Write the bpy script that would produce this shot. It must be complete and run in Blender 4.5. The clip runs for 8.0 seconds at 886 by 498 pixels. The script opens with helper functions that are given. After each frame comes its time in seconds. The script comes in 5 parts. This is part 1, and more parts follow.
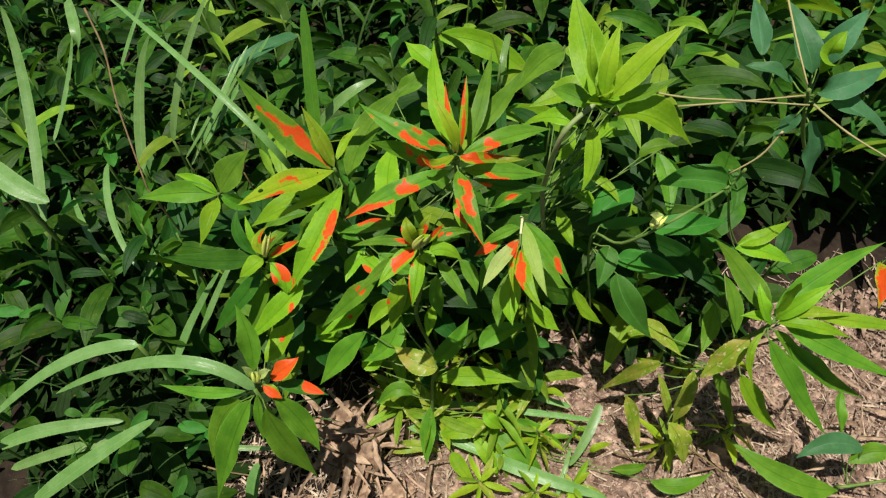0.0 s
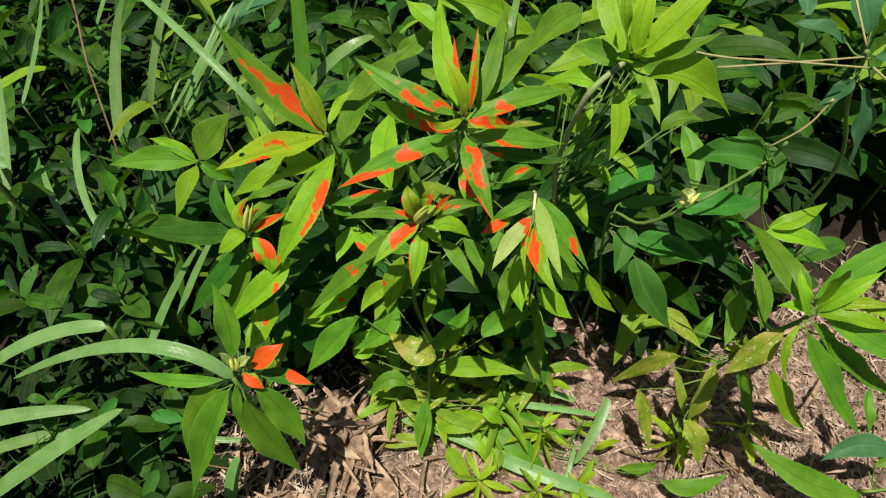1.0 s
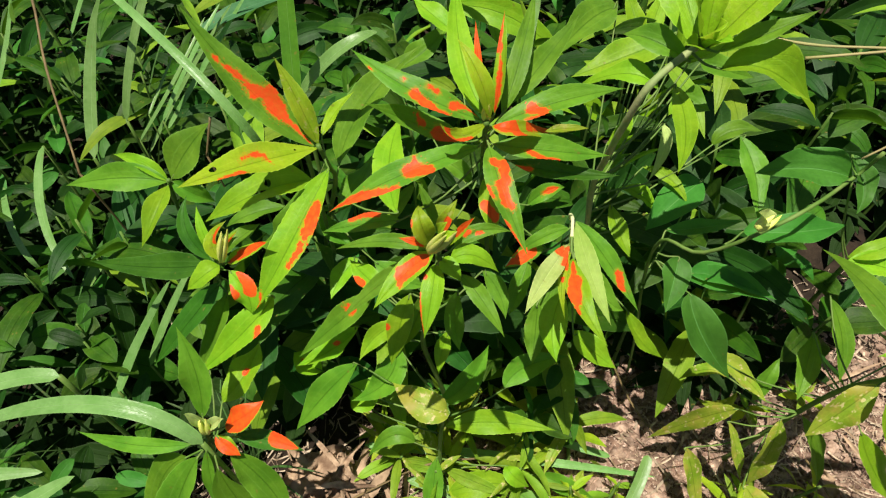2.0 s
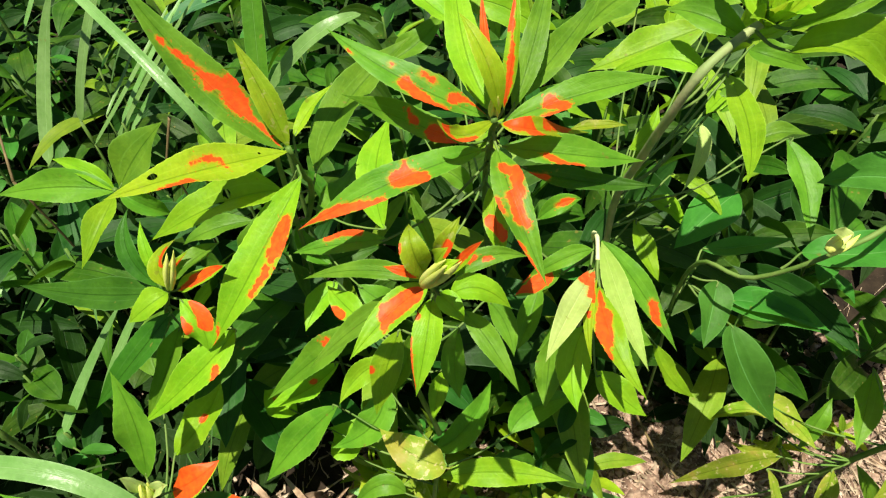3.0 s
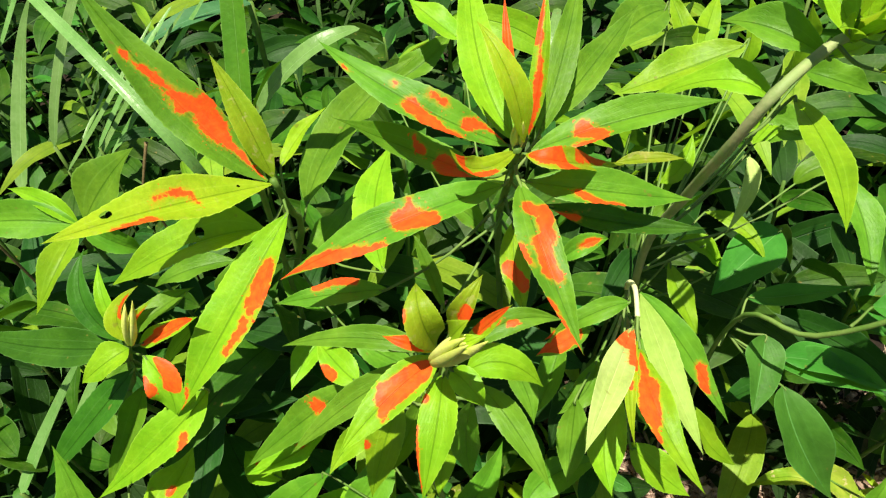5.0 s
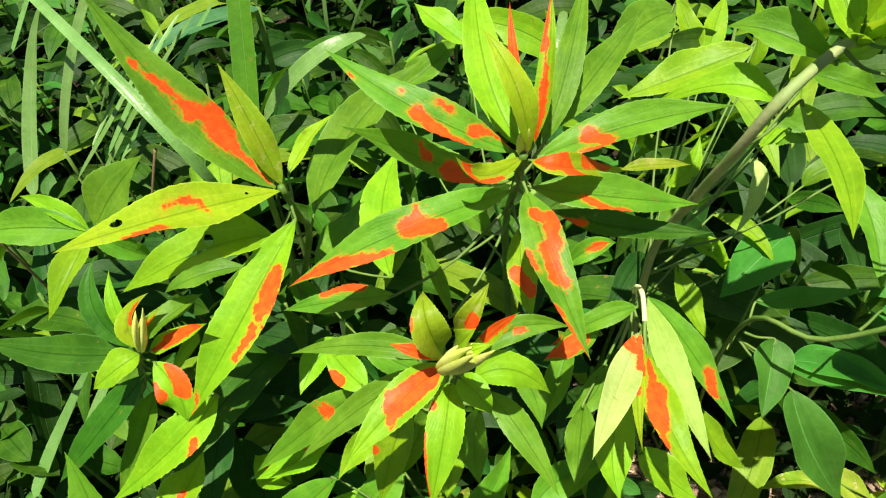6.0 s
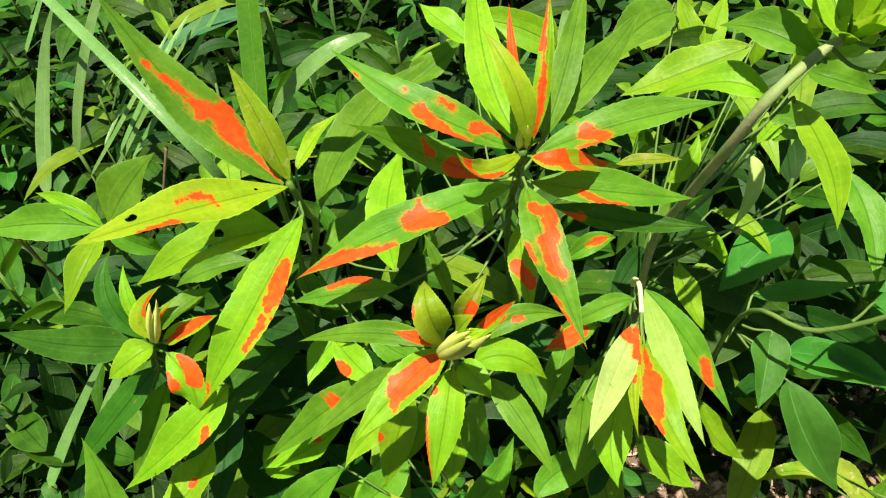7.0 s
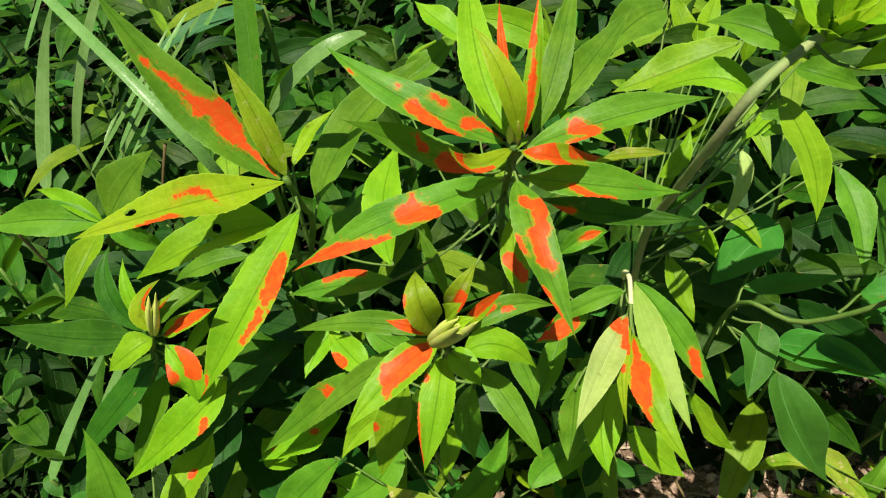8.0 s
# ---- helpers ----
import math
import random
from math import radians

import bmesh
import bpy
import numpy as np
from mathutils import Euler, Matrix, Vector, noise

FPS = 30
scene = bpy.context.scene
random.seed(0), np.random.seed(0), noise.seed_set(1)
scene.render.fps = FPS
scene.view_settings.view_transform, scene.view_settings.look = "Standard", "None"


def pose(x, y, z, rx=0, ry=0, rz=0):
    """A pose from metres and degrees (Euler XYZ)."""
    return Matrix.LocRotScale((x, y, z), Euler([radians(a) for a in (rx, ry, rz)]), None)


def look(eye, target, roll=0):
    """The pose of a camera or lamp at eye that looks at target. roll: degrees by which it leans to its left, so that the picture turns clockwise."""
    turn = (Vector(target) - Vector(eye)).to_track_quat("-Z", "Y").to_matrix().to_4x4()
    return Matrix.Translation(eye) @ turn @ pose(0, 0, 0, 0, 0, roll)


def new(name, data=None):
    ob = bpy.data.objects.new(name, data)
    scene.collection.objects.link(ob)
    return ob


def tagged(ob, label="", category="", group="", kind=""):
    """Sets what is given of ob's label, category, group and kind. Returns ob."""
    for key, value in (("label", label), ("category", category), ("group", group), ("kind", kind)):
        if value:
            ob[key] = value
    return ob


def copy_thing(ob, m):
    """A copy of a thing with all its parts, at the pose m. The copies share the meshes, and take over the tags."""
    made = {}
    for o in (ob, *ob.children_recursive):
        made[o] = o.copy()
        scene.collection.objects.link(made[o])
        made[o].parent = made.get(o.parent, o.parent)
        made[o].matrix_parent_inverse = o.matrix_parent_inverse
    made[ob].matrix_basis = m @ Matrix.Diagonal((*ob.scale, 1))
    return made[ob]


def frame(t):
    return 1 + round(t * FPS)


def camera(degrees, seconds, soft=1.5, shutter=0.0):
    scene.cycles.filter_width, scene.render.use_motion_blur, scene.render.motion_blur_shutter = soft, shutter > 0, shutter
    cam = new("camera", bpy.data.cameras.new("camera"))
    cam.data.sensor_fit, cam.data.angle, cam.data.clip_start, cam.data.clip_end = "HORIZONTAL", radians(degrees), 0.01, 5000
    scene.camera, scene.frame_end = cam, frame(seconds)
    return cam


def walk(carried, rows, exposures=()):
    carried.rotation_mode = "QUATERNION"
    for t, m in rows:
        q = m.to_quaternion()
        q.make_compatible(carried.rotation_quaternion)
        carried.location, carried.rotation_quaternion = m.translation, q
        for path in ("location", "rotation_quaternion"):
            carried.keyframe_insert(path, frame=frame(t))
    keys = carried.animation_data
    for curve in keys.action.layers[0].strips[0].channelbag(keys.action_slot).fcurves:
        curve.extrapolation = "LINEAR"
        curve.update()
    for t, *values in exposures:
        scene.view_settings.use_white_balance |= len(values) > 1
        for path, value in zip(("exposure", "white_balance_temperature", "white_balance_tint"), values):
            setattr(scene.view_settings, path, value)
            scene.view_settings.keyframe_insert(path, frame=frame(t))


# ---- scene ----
cam = camera(67.9, 8.0, soft=1.25)
PATH = [
    (0, (0.03516, 0.02591, 0.76408), (-0.02672, 0.59761, -0.05405), -4.85),
    (0.5, (0.03131, 0.03187, 0.74863), (-0.02418, 0.59254, -0.07755), -4.49),
    (1, (0.02281, 0.05235, 0.71353), (-0.02522, 0.60735, -0.11694), -2.74),
    (1.5, (0.01585, 0.07612, 0.67544), (-0.02918, 0.64163, -0.14807), -2.33),
    (1.7, (0.01263, 0.08707, 0.66208), (-0.04239, 0.66516, -0.15204), -3.19),
    (2.8, (0.00760, 0.14996, 0.59738), (-0.03879, 0.74633, -0.20399), -2.63),
    (3, (0.00427, 0.15511, 0.58908), (-0.03934, 0.75470, -0.21004), -2.18),
    (3.5, (0.00171, 0.16553, 0.57592), (-0.04497, 0.76702, -0.22160), -2.53),
    (4, (-0.00260, 0.17610, 0.56381), (-0.04636, 0.78332, -0.22951), -2.36),
    (4.5, (-0.00451, 0.18719, 0.55707), (-0.04564, 0.80600, -0.22739), -1.89),
    (4.7, (-0.00349, 0.19278, 0.55598), (-0.04480, 0.82153, -0.22053), -1.39),
    (6, (-0.00271, 0.19478, 0.55822), (-0.05711, 0.82477, -0.21648), -2.65),
    (6.5, (-0.00340, 0.19237, 0.56091), (-0.06450, 0.82313, -0.21266), -3.11),
    (7, (-0.00028, 0.18764, 0.56369), (-0.06539, 0.81534, -0.21204), -3.49),
    (7.5, (0.00196, 0.18450, 0.56690), (-0.06420, 0.80888, -0.21142), -3.56),
    (8, (0.00285, 0.18277, 0.56665), (-0.06182, 0.80807, -0.21105), -3.61),
]
EXPOSURES = [(0.0, 0.05, 6250, 21), (1.7, 0.24, 6400, 20), (2.8, 0.62, 6600, 15), (4.7, 0.74, 6700, 13), (5.8, 0.78, 6700, 13), (6.7, 0.74, 6700, 12), (7.5, 0.64, 6700, 12), (8.0, 0.36, 6700, 11)]
walk(cam, [(t, look(eye, target, roll)) for t, eye, target, roll in PATH], EXPOSURES)

# ---- sun and sky ----
SUN_UP, SUN_ROUND = radians(81), radians(205)   # height, and turn from straight ahead to the right
world = bpy.data.worlds.new("sky")
scene.world = world
world.use_nodes = True
wt = world.node_tree
sky = wt.nodes.new("ShaderNodeTexSky")
sky.sky_type, sky.sun_disc = "NISHITA", False
sky.sun_elevation, sky.sun_rotation = SUN_UP, SUN_ROUND
wt.links.new(sky.outputs[0], wt.nodes["Background"].inputs[0])
wt.nodes["Background"].inputs[1].default_value = 0.045
sun = new("sun", bpy.data.lights.new("sun", "SUN"))
sun.data.energy, sun.data.angle, sun.data.color = 5.9, radians(0.5), (1.0, 0.95, 0.83)
to_sun = Vector((math.sin(SUN_ROUND) * math.cos(SUN_UP), math.cos(SUN_ROUND) * math.cos(SUN_UP), math.sin(SUN_UP)))
sun.matrix_world = look(to_sun * 8, (0, 0, 0))

# ---- materials ----
def material(name):
    m = bpy.data.materials.new(name)
    m.use_nodes = True
    t = m.node_tree
    t.nodes.clear()
    return m, t, t.nodes.new("ShaderNodeOutputMaterial")


def mix(t, fac, a, b, how="MIX"):
    n = t.nodes.new("ShaderNodeMix")
    n.data_type, n.blend_type = "RGBA", how
    for i, v in ((0, fac), (6, a), (7, b)):
        if isinstance(v, (int, float)):
            n.inputs[i].default_value = v
        elif isinstance(v, tuple):
            n.inputs[i].default_value = (*v, 1)
        else:
            t.links.new(v, n.inputs[i])
    return n.outputs[2]


def calc(t, op, a, b=0.0, c=0.0):
    n = t.nodes.new("ShaderNodeMath")
    n.operation = op
    for i, v in enumerate((a, b, c)):
        if isinstance(v, (int, float)):
            n.inputs[i].default_value = v
        else:
            t.links.new(v, n.inputs[i])
    return n.outputs[0]


def noise_of(t, scale, detail=3.0, vector=None, rough=0.6):
    n = t.nodes.new("ShaderNodeTexNoise")
    n.inputs["Scale"].default_value, n.inputs["Detail"].default_value, n.inputs["Roughness"].default_value = scale, detail, rough
    if vector is None:
        vector = t.nodes.new("ShaderNodeTexCoord").outputs["Object"]
    t.links.new(vector, n.inputs["Vector"])
    return n.outputs["Fac"]


def ramp(t, value, low, high):
    n = t.nodes.new("ShaderNodeMapRange")
    n.interpolation_type = "SMOOTHSTEP"
    t.links.new(value, n.inputs[0])
    n.inputs[1].default_value, n.inputs[2].default_value = low, high
    return n.outputs[0]


PAINT = (0.86, 0.085, 0.012)


def leaf_material(name, main, other, through_colour, gloss=0.48, glow=0.34, speckle=0.0, veins=1.0, painted=False, spread=0.16, spec=0.24, holed=False, pale_rib=False):
    """A living leaf: two greens, pale midrib and veins, light through the blade, orange pigment where the blade carries it."""
    m, t, out = material(name)
    uv = t.nodes.new("ShaderNodeUVMap").outputs[0]
    sep = t.nodes.new("ShaderNodeSeparateXYZ")
    t.links.new(uv, sep.inputs[0])
    u, v = sep.outputs[0], sep.outputs[1]
    side = calc(t, "ABSOLUTE", calc(t, "SUBTRACT", v, 0.5))
    info = t.nodes.new("ShaderNodeObjectInfo").outputs["Random"]
    blot = noise_of(t, 55, 4)
    fine = noise_of(t, 420, 3)
    colour = mix(t, ramp(t, blot, 0.3, 0.7), main, other)
    hsv = t.nodes.new("ShaderNodeHueSaturation")
    t.links.new(calc(t, "MULTIPLY_ADD", info, 0.024, 0.488), hsv.inputs["Hue"])
    t.links.new(calc(t, "MULTIPLY_ADD", fine, 0.5, calc(t, "MULTIPLY_ADD", info, 2 * spread, 0.75 - spread)), hsv.inputs["Value"])
    t.links.new(colour, hsv.inputs["Color"])
    colour = hsv.outputs[0]
    # midrib and two long side veins, then fine slanting ones
    rib = ramp(t, side, 0.026, 0.005)
    long_vein = ramp(t, calc(t, "ABSOLUTE", calc(t, "SUBTRACT", side, 0.2)), 0.02, 0.004)
    drift = calc(t, "MULTIPLY", noise_of(t, 90, 2), 0.35)
    wave = calc(t, "SINE", calc(t, "MULTIPLY", calc(t, "ADD", drift, calc(t, "SUBTRACT", calc(t, "MULTIPLY", u, 1.9), calc(t, "MULTIPLY", side, 2.2))), 34.0))
    slant = calc(t, "MULTIPLY", ramp(t, wave, 0.7, 1.0), ramp(t, noise_of(t, 130, 2), 0.4, 0.65))
    pale = tuple(min(1, c * 1.5 + 0.05) for c in other)
    colour = mix(t, calc(t, "MULTIPLY", rib, 0.6), colour, pale if pale_rib else tuple(c * 0.55 for c in main))
    colour = mix(t, calc(t, "MULTIPLY", long_vein, 0.16 * veins), colour, pale)
    colour = mix(t, calc(t, "MULTIPLY", slant, 0.035 * veins), colour, pale)
    rim = ramp(t, side, 0.47, 0.495)
    colour = mix(t, calc(t, "MULTIPLY", rim, 0.45), colour, pale)
    if speckle:
        spots = ramp(t, noise_of(t, 260, 2), 0.58, 0.68)
        colour = mix(t, calc(t, "MULTIPLY", spots, speckle), colour, (0.55, 0.5, 0.2))
        wilt = ramp(t, noise_of(t, 60, 4), 0.54, 0.66)
        colour = mix(t, calc(t, "MULTIPLY", wilt, speckle * 0.55), colour, (0.40, 0.28, 0.06))
    # small brown pricks that any leaf has
    prick = ramp(t, noise_of(t, 180, 1), 0.74, 0.78)
    colour = mix(t, calc(t, "MULTIPLY", prick, 0.55), colour, (0.2, 0.16, 0.03))
    fac = 0.0
    if painted:
        at = t.nodes.new("ShaderNodeAttribute")
        at.attribute_name = "paint"
        rag = calc(t, "ADD", calc(t, "MULTIPLY", noise_of(t, 150, 3), 1.5), calc(t, "MULTIPLY", noise_of(t, 600, 2), 0.25))
        edge = calc(t, "ADD", at.outputs["Fac"], calc(t, "SUBTRACT", rag, 2.8))
        fac = ramp(t, edge, 0.0, 0.2)
        # the pigment runs out into a thin yellow-orange film, with fine drops around
        film_edge = calc(t, "MULTIPLY", ramp(t, edge, -0.34, 0.08), calc(t, "MULTIPLY_ADD", noise_of(t, 500, 2), 0.75, 0.05))
        colour = mix(t, film_edge, colour, (0.58, 0.34, 0.015))
        drops = calc(t, "MULTIPLY", ramp(t, edge, -0.75, -0.2), ramp(t, noise_of(t, 700, 1), 0.66, 0.72))
        fac = calc(t, "MAXIMUM", fac, drops)
        thin = calc(t, "MULTIPLY", fac, calc(t, "MULTIPLY_ADD", noise_of(t, 300, 3), 0.6, 0.62))
        colour = mix(t, calc(t, "MINIMUM", thin, 1.0), colour, PAINT)
        colour_through = mix(t, calc(t, "MULTIPLY", fac, 0.95), through_colour, (0.72, 0.075, 0.012))
    else:
        colour_through = mix(t, calc(t, "MULTIPLY", rib, 0.5), through_colour, tuple(c * 0.5 for c in through_colour))
    bump = t.nodes.new("ShaderNodeBump")
    height = calc(t, "ADD", calc(t, "MULTIPLY", fine, 0.5), calc(t, "SUBTRACT", calc(t, "MULTIPLY", slant, -0.12), calc(t, "MULTIPLY", rib, 0.8)))
    ridge = calc(t, "MULTIPLY", calc(t, "SINE", calc(t, "MULTIPLY", side, 18.0)), 0.12 * veins)
    height = calc(t, "ADD", height, calc(t, "ADD", ridge, calc(t, "MULTIPLY", blot, 1.2)))
    t.links.new(height, bump.inputs["Height"])
    bump.inputs["Strength"].default_value, bump.inputs["Distance"].default_value = 0.55, 0.0009
    p = t.nodes.new("ShaderNodeBsdfPrincipled")
    t.links.new(colour, p.inputs["Base Color"])
    p.inputs["Roughness"].default_value = gloss
    p.inputs["Specular IOR Level"].default_value = spec
    t.links.new(bump.outputs[0], p.inputs["Normal"])
    tr = t.nodes.new("ShaderNodeBsdfTranslucent")
    t.links.new(colour_through, tr.inputs["Color"])
    both = t.nodes.new("ShaderNodeMixShader")
    both.inputs[0].default_value = glow
    t.links.new(p.outputs[0], both.inputs[1])
    t.links.new(tr.outputs[0], both.inputs[2])
    last = both.outputs[0]
    if holed:
        at = t.nodes.new("ShaderNodeAttribute")
        at.attribute_name = "hole"
        gone = t.nodes.new("ShaderNodeMixShader")
        t.links.new(ramp(t, calc(t, "ADD", at.outputs["Fac"], calc(t, "MULTIPLY_ADD", noise_of(t, 300, 3), 0.6, -0.3)), 0.0, 0.05), gone.inputs[0])
        t.links.new(last, gone.inputs[1])
        t.links.new(t.nodes.new("ShaderNodeBsdfTransparent").outputs[0], gone.inputs[2])
        last = gone.outputs[0]
    t.links.new(last, out.inputs[0])
    return m


GREEN = ((0.078, 0.220, 0.012), (0.130, 0.300, 0.018), (0.25, 0.50, 0.02))
# darker copy of the green, with shade painted in, for leaves lying under others
GREEN_SHADED = ((0.024, 0.100, 0.005), (0.040, 0.140, 0.008), (0.07, 0.25, 0.012))
LIME = ((0.155, 0.37, 0.009), (0.225, 0.44, 0.013), (0.36, 0.62, 0.02))
YELLOW = ((0.25, 0.45, 0.010), (0.34, 0.51, 0.018), (0.48, 0.64, 0.03))
PALE = ((0.39, 0.52, 0.13), (0.46, 0.58, 0.18), (0.44, 0.56, 0.10))
OLIVE = ((0.19, 0.33, 0.010), (0.25, 0.36, 0.016), (0.38, 0.44, 0.02))
BLUE = ((0.038, 0.165, 0.016), (0.058, 0.22, 0.024), (0.16, 0.44, 0.03))
SICK = ((0.16, 0.30, 0.012), (0.32, 0.38, 0.040), (0.38, 0.50, 0.03))
LEAF = {
    "g": leaf_material("leaf_green", *GREEN, painted=True),
    "d": leaf_material("leaf_green_shaded", *GREEN_SHADED, painted=True, glow=0.25),
    "l": leaf_material("leaf_light_green", *LIME, painted=True),
    "y": leaf_material("leaf_yellow_green", *YELLOW, painted=True, speckle=0.12, glow=0.45),
    "p": leaf_material("leaf_pale_underside", *PALE, painted=True, gloss=0.65, pale_rib=True),
    "q": leaf_material("leaf_pale_green", (0.24, 0.42, 0.06), (0.31, 0.47, 0.09), (0.36, 0.52, 0.07), painted=True, gloss=0.6, pale_rib=True),
    "o": leaf_material("leaf_olive", *OLIVE, painted=True, speckle=0.35),
    "c": leaf_material("leaf_glaucous", (0.046, 0.165, 0.055), (0.075, 0.22, 0.085), (0.14, 0.36, 0.07), gloss=0.5, veins=0.5, pale_rib=True),
    "Y": leaf_material("leaf_yellow_green_eaten", *YELLOW, painted=True, speckle=0.12, holed=True),
    "L": leaf_material("leaf_light_green_eaten", *LIME, painted=True, holed=True),
    "b": leaf_material("leaf_blue_green", *BLUE, gloss=0.55, veins=0.5, pale_rib=True),
    "s": leaf_material("leaf_yellowed_spotted", *SICK, speckle=1.0),
    "u": leaf_material("leaf_undergrowth", (0.021, 0.078, 0.004), (0.045, 0.130, 0.007), (0.11, 0.30, 0.010), spread=0.42, speckle=0.03, glow=0.26, gloss=0.52, spec=0.18),
    "v": leaf_material("leaf_undergrowth_dark", (0.010, 0.050, 0.005), (0.018, 0.076, 0.007), (0.045, 0.17, 0.010), spread=0.4, glow=0.24, gloss=0.55, spec=0.2),
    # albedo lowered to paint in the deep shade of gaps under the canopy
    "x": leaf_material("leaf_low_gap_shade", (0.010, 0.032, 0.004), (0.016, 0.044, 0.006), (0.02, 0.07, 0.006), spread=0.45, glow=0.15, gloss=0.7, spec=0.1),
    "w": leaf_material("leaf_undergrowth_light", (0.13, 0.27, 0.012), (0.20, 0.34, 0.02), (0.32, 0.50, 0.02), spread=0.25, speckle=0.04, glow=0.3, gloss=0.5, spec=0.22),
}
GRASS = leaf_material("grass_blade", (0.13, 0.29, 0.06), (0.19, 0.36, 0.10), (0.2, 0.42, 0.05), gloss=0.38, spec=0.5, veins=0.35, glow=0.28, pale_rib=True)
GRASS_DEEP = leaf_material("grass_blade_deep", (0.05, 0.17, 0.008), (0.075, 0.21, 0.012), (0.12, 0.32, 0.02), gloss=0.5, veins=0.35, glow=0.25, pale_rib=True)
GRASS_TUFT = leaf_material("grass_tuft_blade", (0.042, 0.11, 0.02), (0.065, 0.14, 0.03), (0.10, 0.20, 0.03), gloss=0.5, spec=0.3, veins=0.35, glow=0.25, spread=0.4, pale_rib=True)


def plain_material(name, a, b, scale, rough=0.8, bump_mm=0.5, c=None, fine=None):
    m, t, out = material(name)
    n1 = noise_of(t, scale, 5)
    colour = mix(t, ramp(t, n1, 0.3, 0.7), a, b)
    n2 = noise_of(t, fine or scale * 9, 4)
    if c:
        colour = mix(t, ramp(t, n2, 0.52, 0.68), colour, c)
    info = t.nodes.new("ShaderNodeObjectInfo").outputs["Random"]
    isl = t.nodes.new("ShaderNodeNewGeometry").outputs["Random Per Island"]
    hsv = t.nodes.new("ShaderNodeHueSaturation")
    t.links.new(calc(t, "MULTIPLY_ADD", info, 0.3, calc(t, "MULTIPLY_ADD", isl, 0.7, 0.5)), hsv.inputs["Value"])
    t.links.new(colour, hsv.inputs["Color"])
    p = t.nodes.new("ShaderNodeBsdfPrincipled")
    t.links.new(hsv.outputs[0], p.inputs["Base Color"])
    p.inputs["Roughness"].default_value = rough
    p.inputs["Specular IOR Level"].default_value = 0.25
    bump = t.nodes.new("ShaderNodeBump")
    t.links.new(calc(t, "ADD", n1, n2), bump.inputs["Height"])
    bump.inputs["Strength"].default_value, bump.inputs["Distance"].default_value = 0.7, bump_mm / 1000
    t.links.new(bump.outputs[0], p.inputs["Normal"])
    t.links.new(p.outputs[0], out.inputs[0])
    return m


STEM = plain_material("green_stem", (0.07, 0.16, 0.02), (0.13, 0.20, 0.045), 60, 0.6, 0.3)
STEM_PALE = plain_material("pale_stem", (0.48, 0.56, 0.22), (0.56, 0.54, 0.32), 60, 0.6, 0.3)
STEM_GREY = plain_material("grey_green_stem", (0.18, 0.26, 0.08), (0.31, 0.32, 0.15), 70, 0.6, 0.3)
BUD = plain_material("young_bud", (0.52, 0.62, 0.09), (0.70, 0.72, 0.20), 140, 0.6, 0.2)
STALK = plain_material("brown_stalk", (0.10, 0.075, 0.03), (0.19, 0.14, 0.06), 90, 0.7, 0.4)
TAN = plain_material("tan_runner", (0.28, 0.28, 0.10), (0.36, 0.29, 0.13), 50, 0.6, 0.3)



def ground_material():
    """Dry crumbly soil on the bare patch; where plants stand thick, soil darkened for their shade."""
    m, t, out = material("ground_soil")
    where = t.nodes.new("ShaderNodeTexCoord").outputs["Object"]
    sep = t.nodes.new("ShaderNodeSeparateXYZ")
    t.links.new(where, sep.inputs[0])
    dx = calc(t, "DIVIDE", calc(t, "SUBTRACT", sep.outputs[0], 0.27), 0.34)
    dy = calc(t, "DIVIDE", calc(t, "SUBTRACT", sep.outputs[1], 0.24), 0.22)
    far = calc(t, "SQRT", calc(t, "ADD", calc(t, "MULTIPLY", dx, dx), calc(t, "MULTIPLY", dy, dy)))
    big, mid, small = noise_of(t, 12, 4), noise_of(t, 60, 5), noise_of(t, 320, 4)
    shade_zone = ramp(t, calc(t, "ADD", far, calc(t, "MULTIPLY_ADD", big, 1.0, -0.5)), 0.85, 1.2)
    dry = mix(t, ramp(t, mid, 0.3, 0.7), (0.10, 0.060, 0.040), (0.27, 0.175, 0.12))
    dry = mix(t, ramp(t, small, 0.54, 0.66), dry, (0.56, 0.46, 0.35))
    # near-black soil: the full shade between the plants, put into the colour
    shaded_soil = mix(t, ramp(t, mid, 0.3, 0.7), (0.014, 0.010, 0.006), (0.034, 0.024, 0.014))
    shaded_soil = mix(t, ramp(t, small, 0.64, 0.72), shaded_soil, (0.06, 0.042, 0.026))
    damp = calc(t, "MULTIPLY", ramp(t, noise_of(t, 26, 4), 0.5, 0.62), 0.75)
    dry = mix(t, damp, dry, (0.05, 0.032, 0.022))
    p = t.nodes.new("ShaderNodeBsdfPrincipled")
    t.links.new(mix(t, shade_zone, dry, shaded_soil), p.inputs["Base Color"])
    p.inputs["Roughness"].default_value, p.inputs["Specular IOR Level"].default_value = 0.95, 0.2
    bump = t.nodes.new("ShaderNodeBump")
    t.links.new(calc(t, "ADD", mid, small), bump.inputs["Height"])
    bump.inputs["Strength"].default_value, bump.inputs["Distance"].default_value = 0.8, 0.003
    t.links.new(bump.outputs[0], p.inputs["Normal"])
    t.links.new(p.outputs[0], out.inputs[0])
    return m


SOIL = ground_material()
CRUMB = plain_material("soil_crumbs", (0.11, 0.066, 0.042), (0.44, 0.32, 0.23), 90, 0.95, 0.6)
STRAW = plain_material("straw_litter", (0.15, 0.10, 0.055), (0.60, 0.49, 0.34), 70, 0.8, 0.3)
DEAD = plain_material("dead_leaf", (0.12, 0.072, 0.04), (0.40, 0.29, 0.18), 60, 0.8, 0.6)

# ---- meshes ----
HINT = Vector((0, -0.3, 1)).normalized()


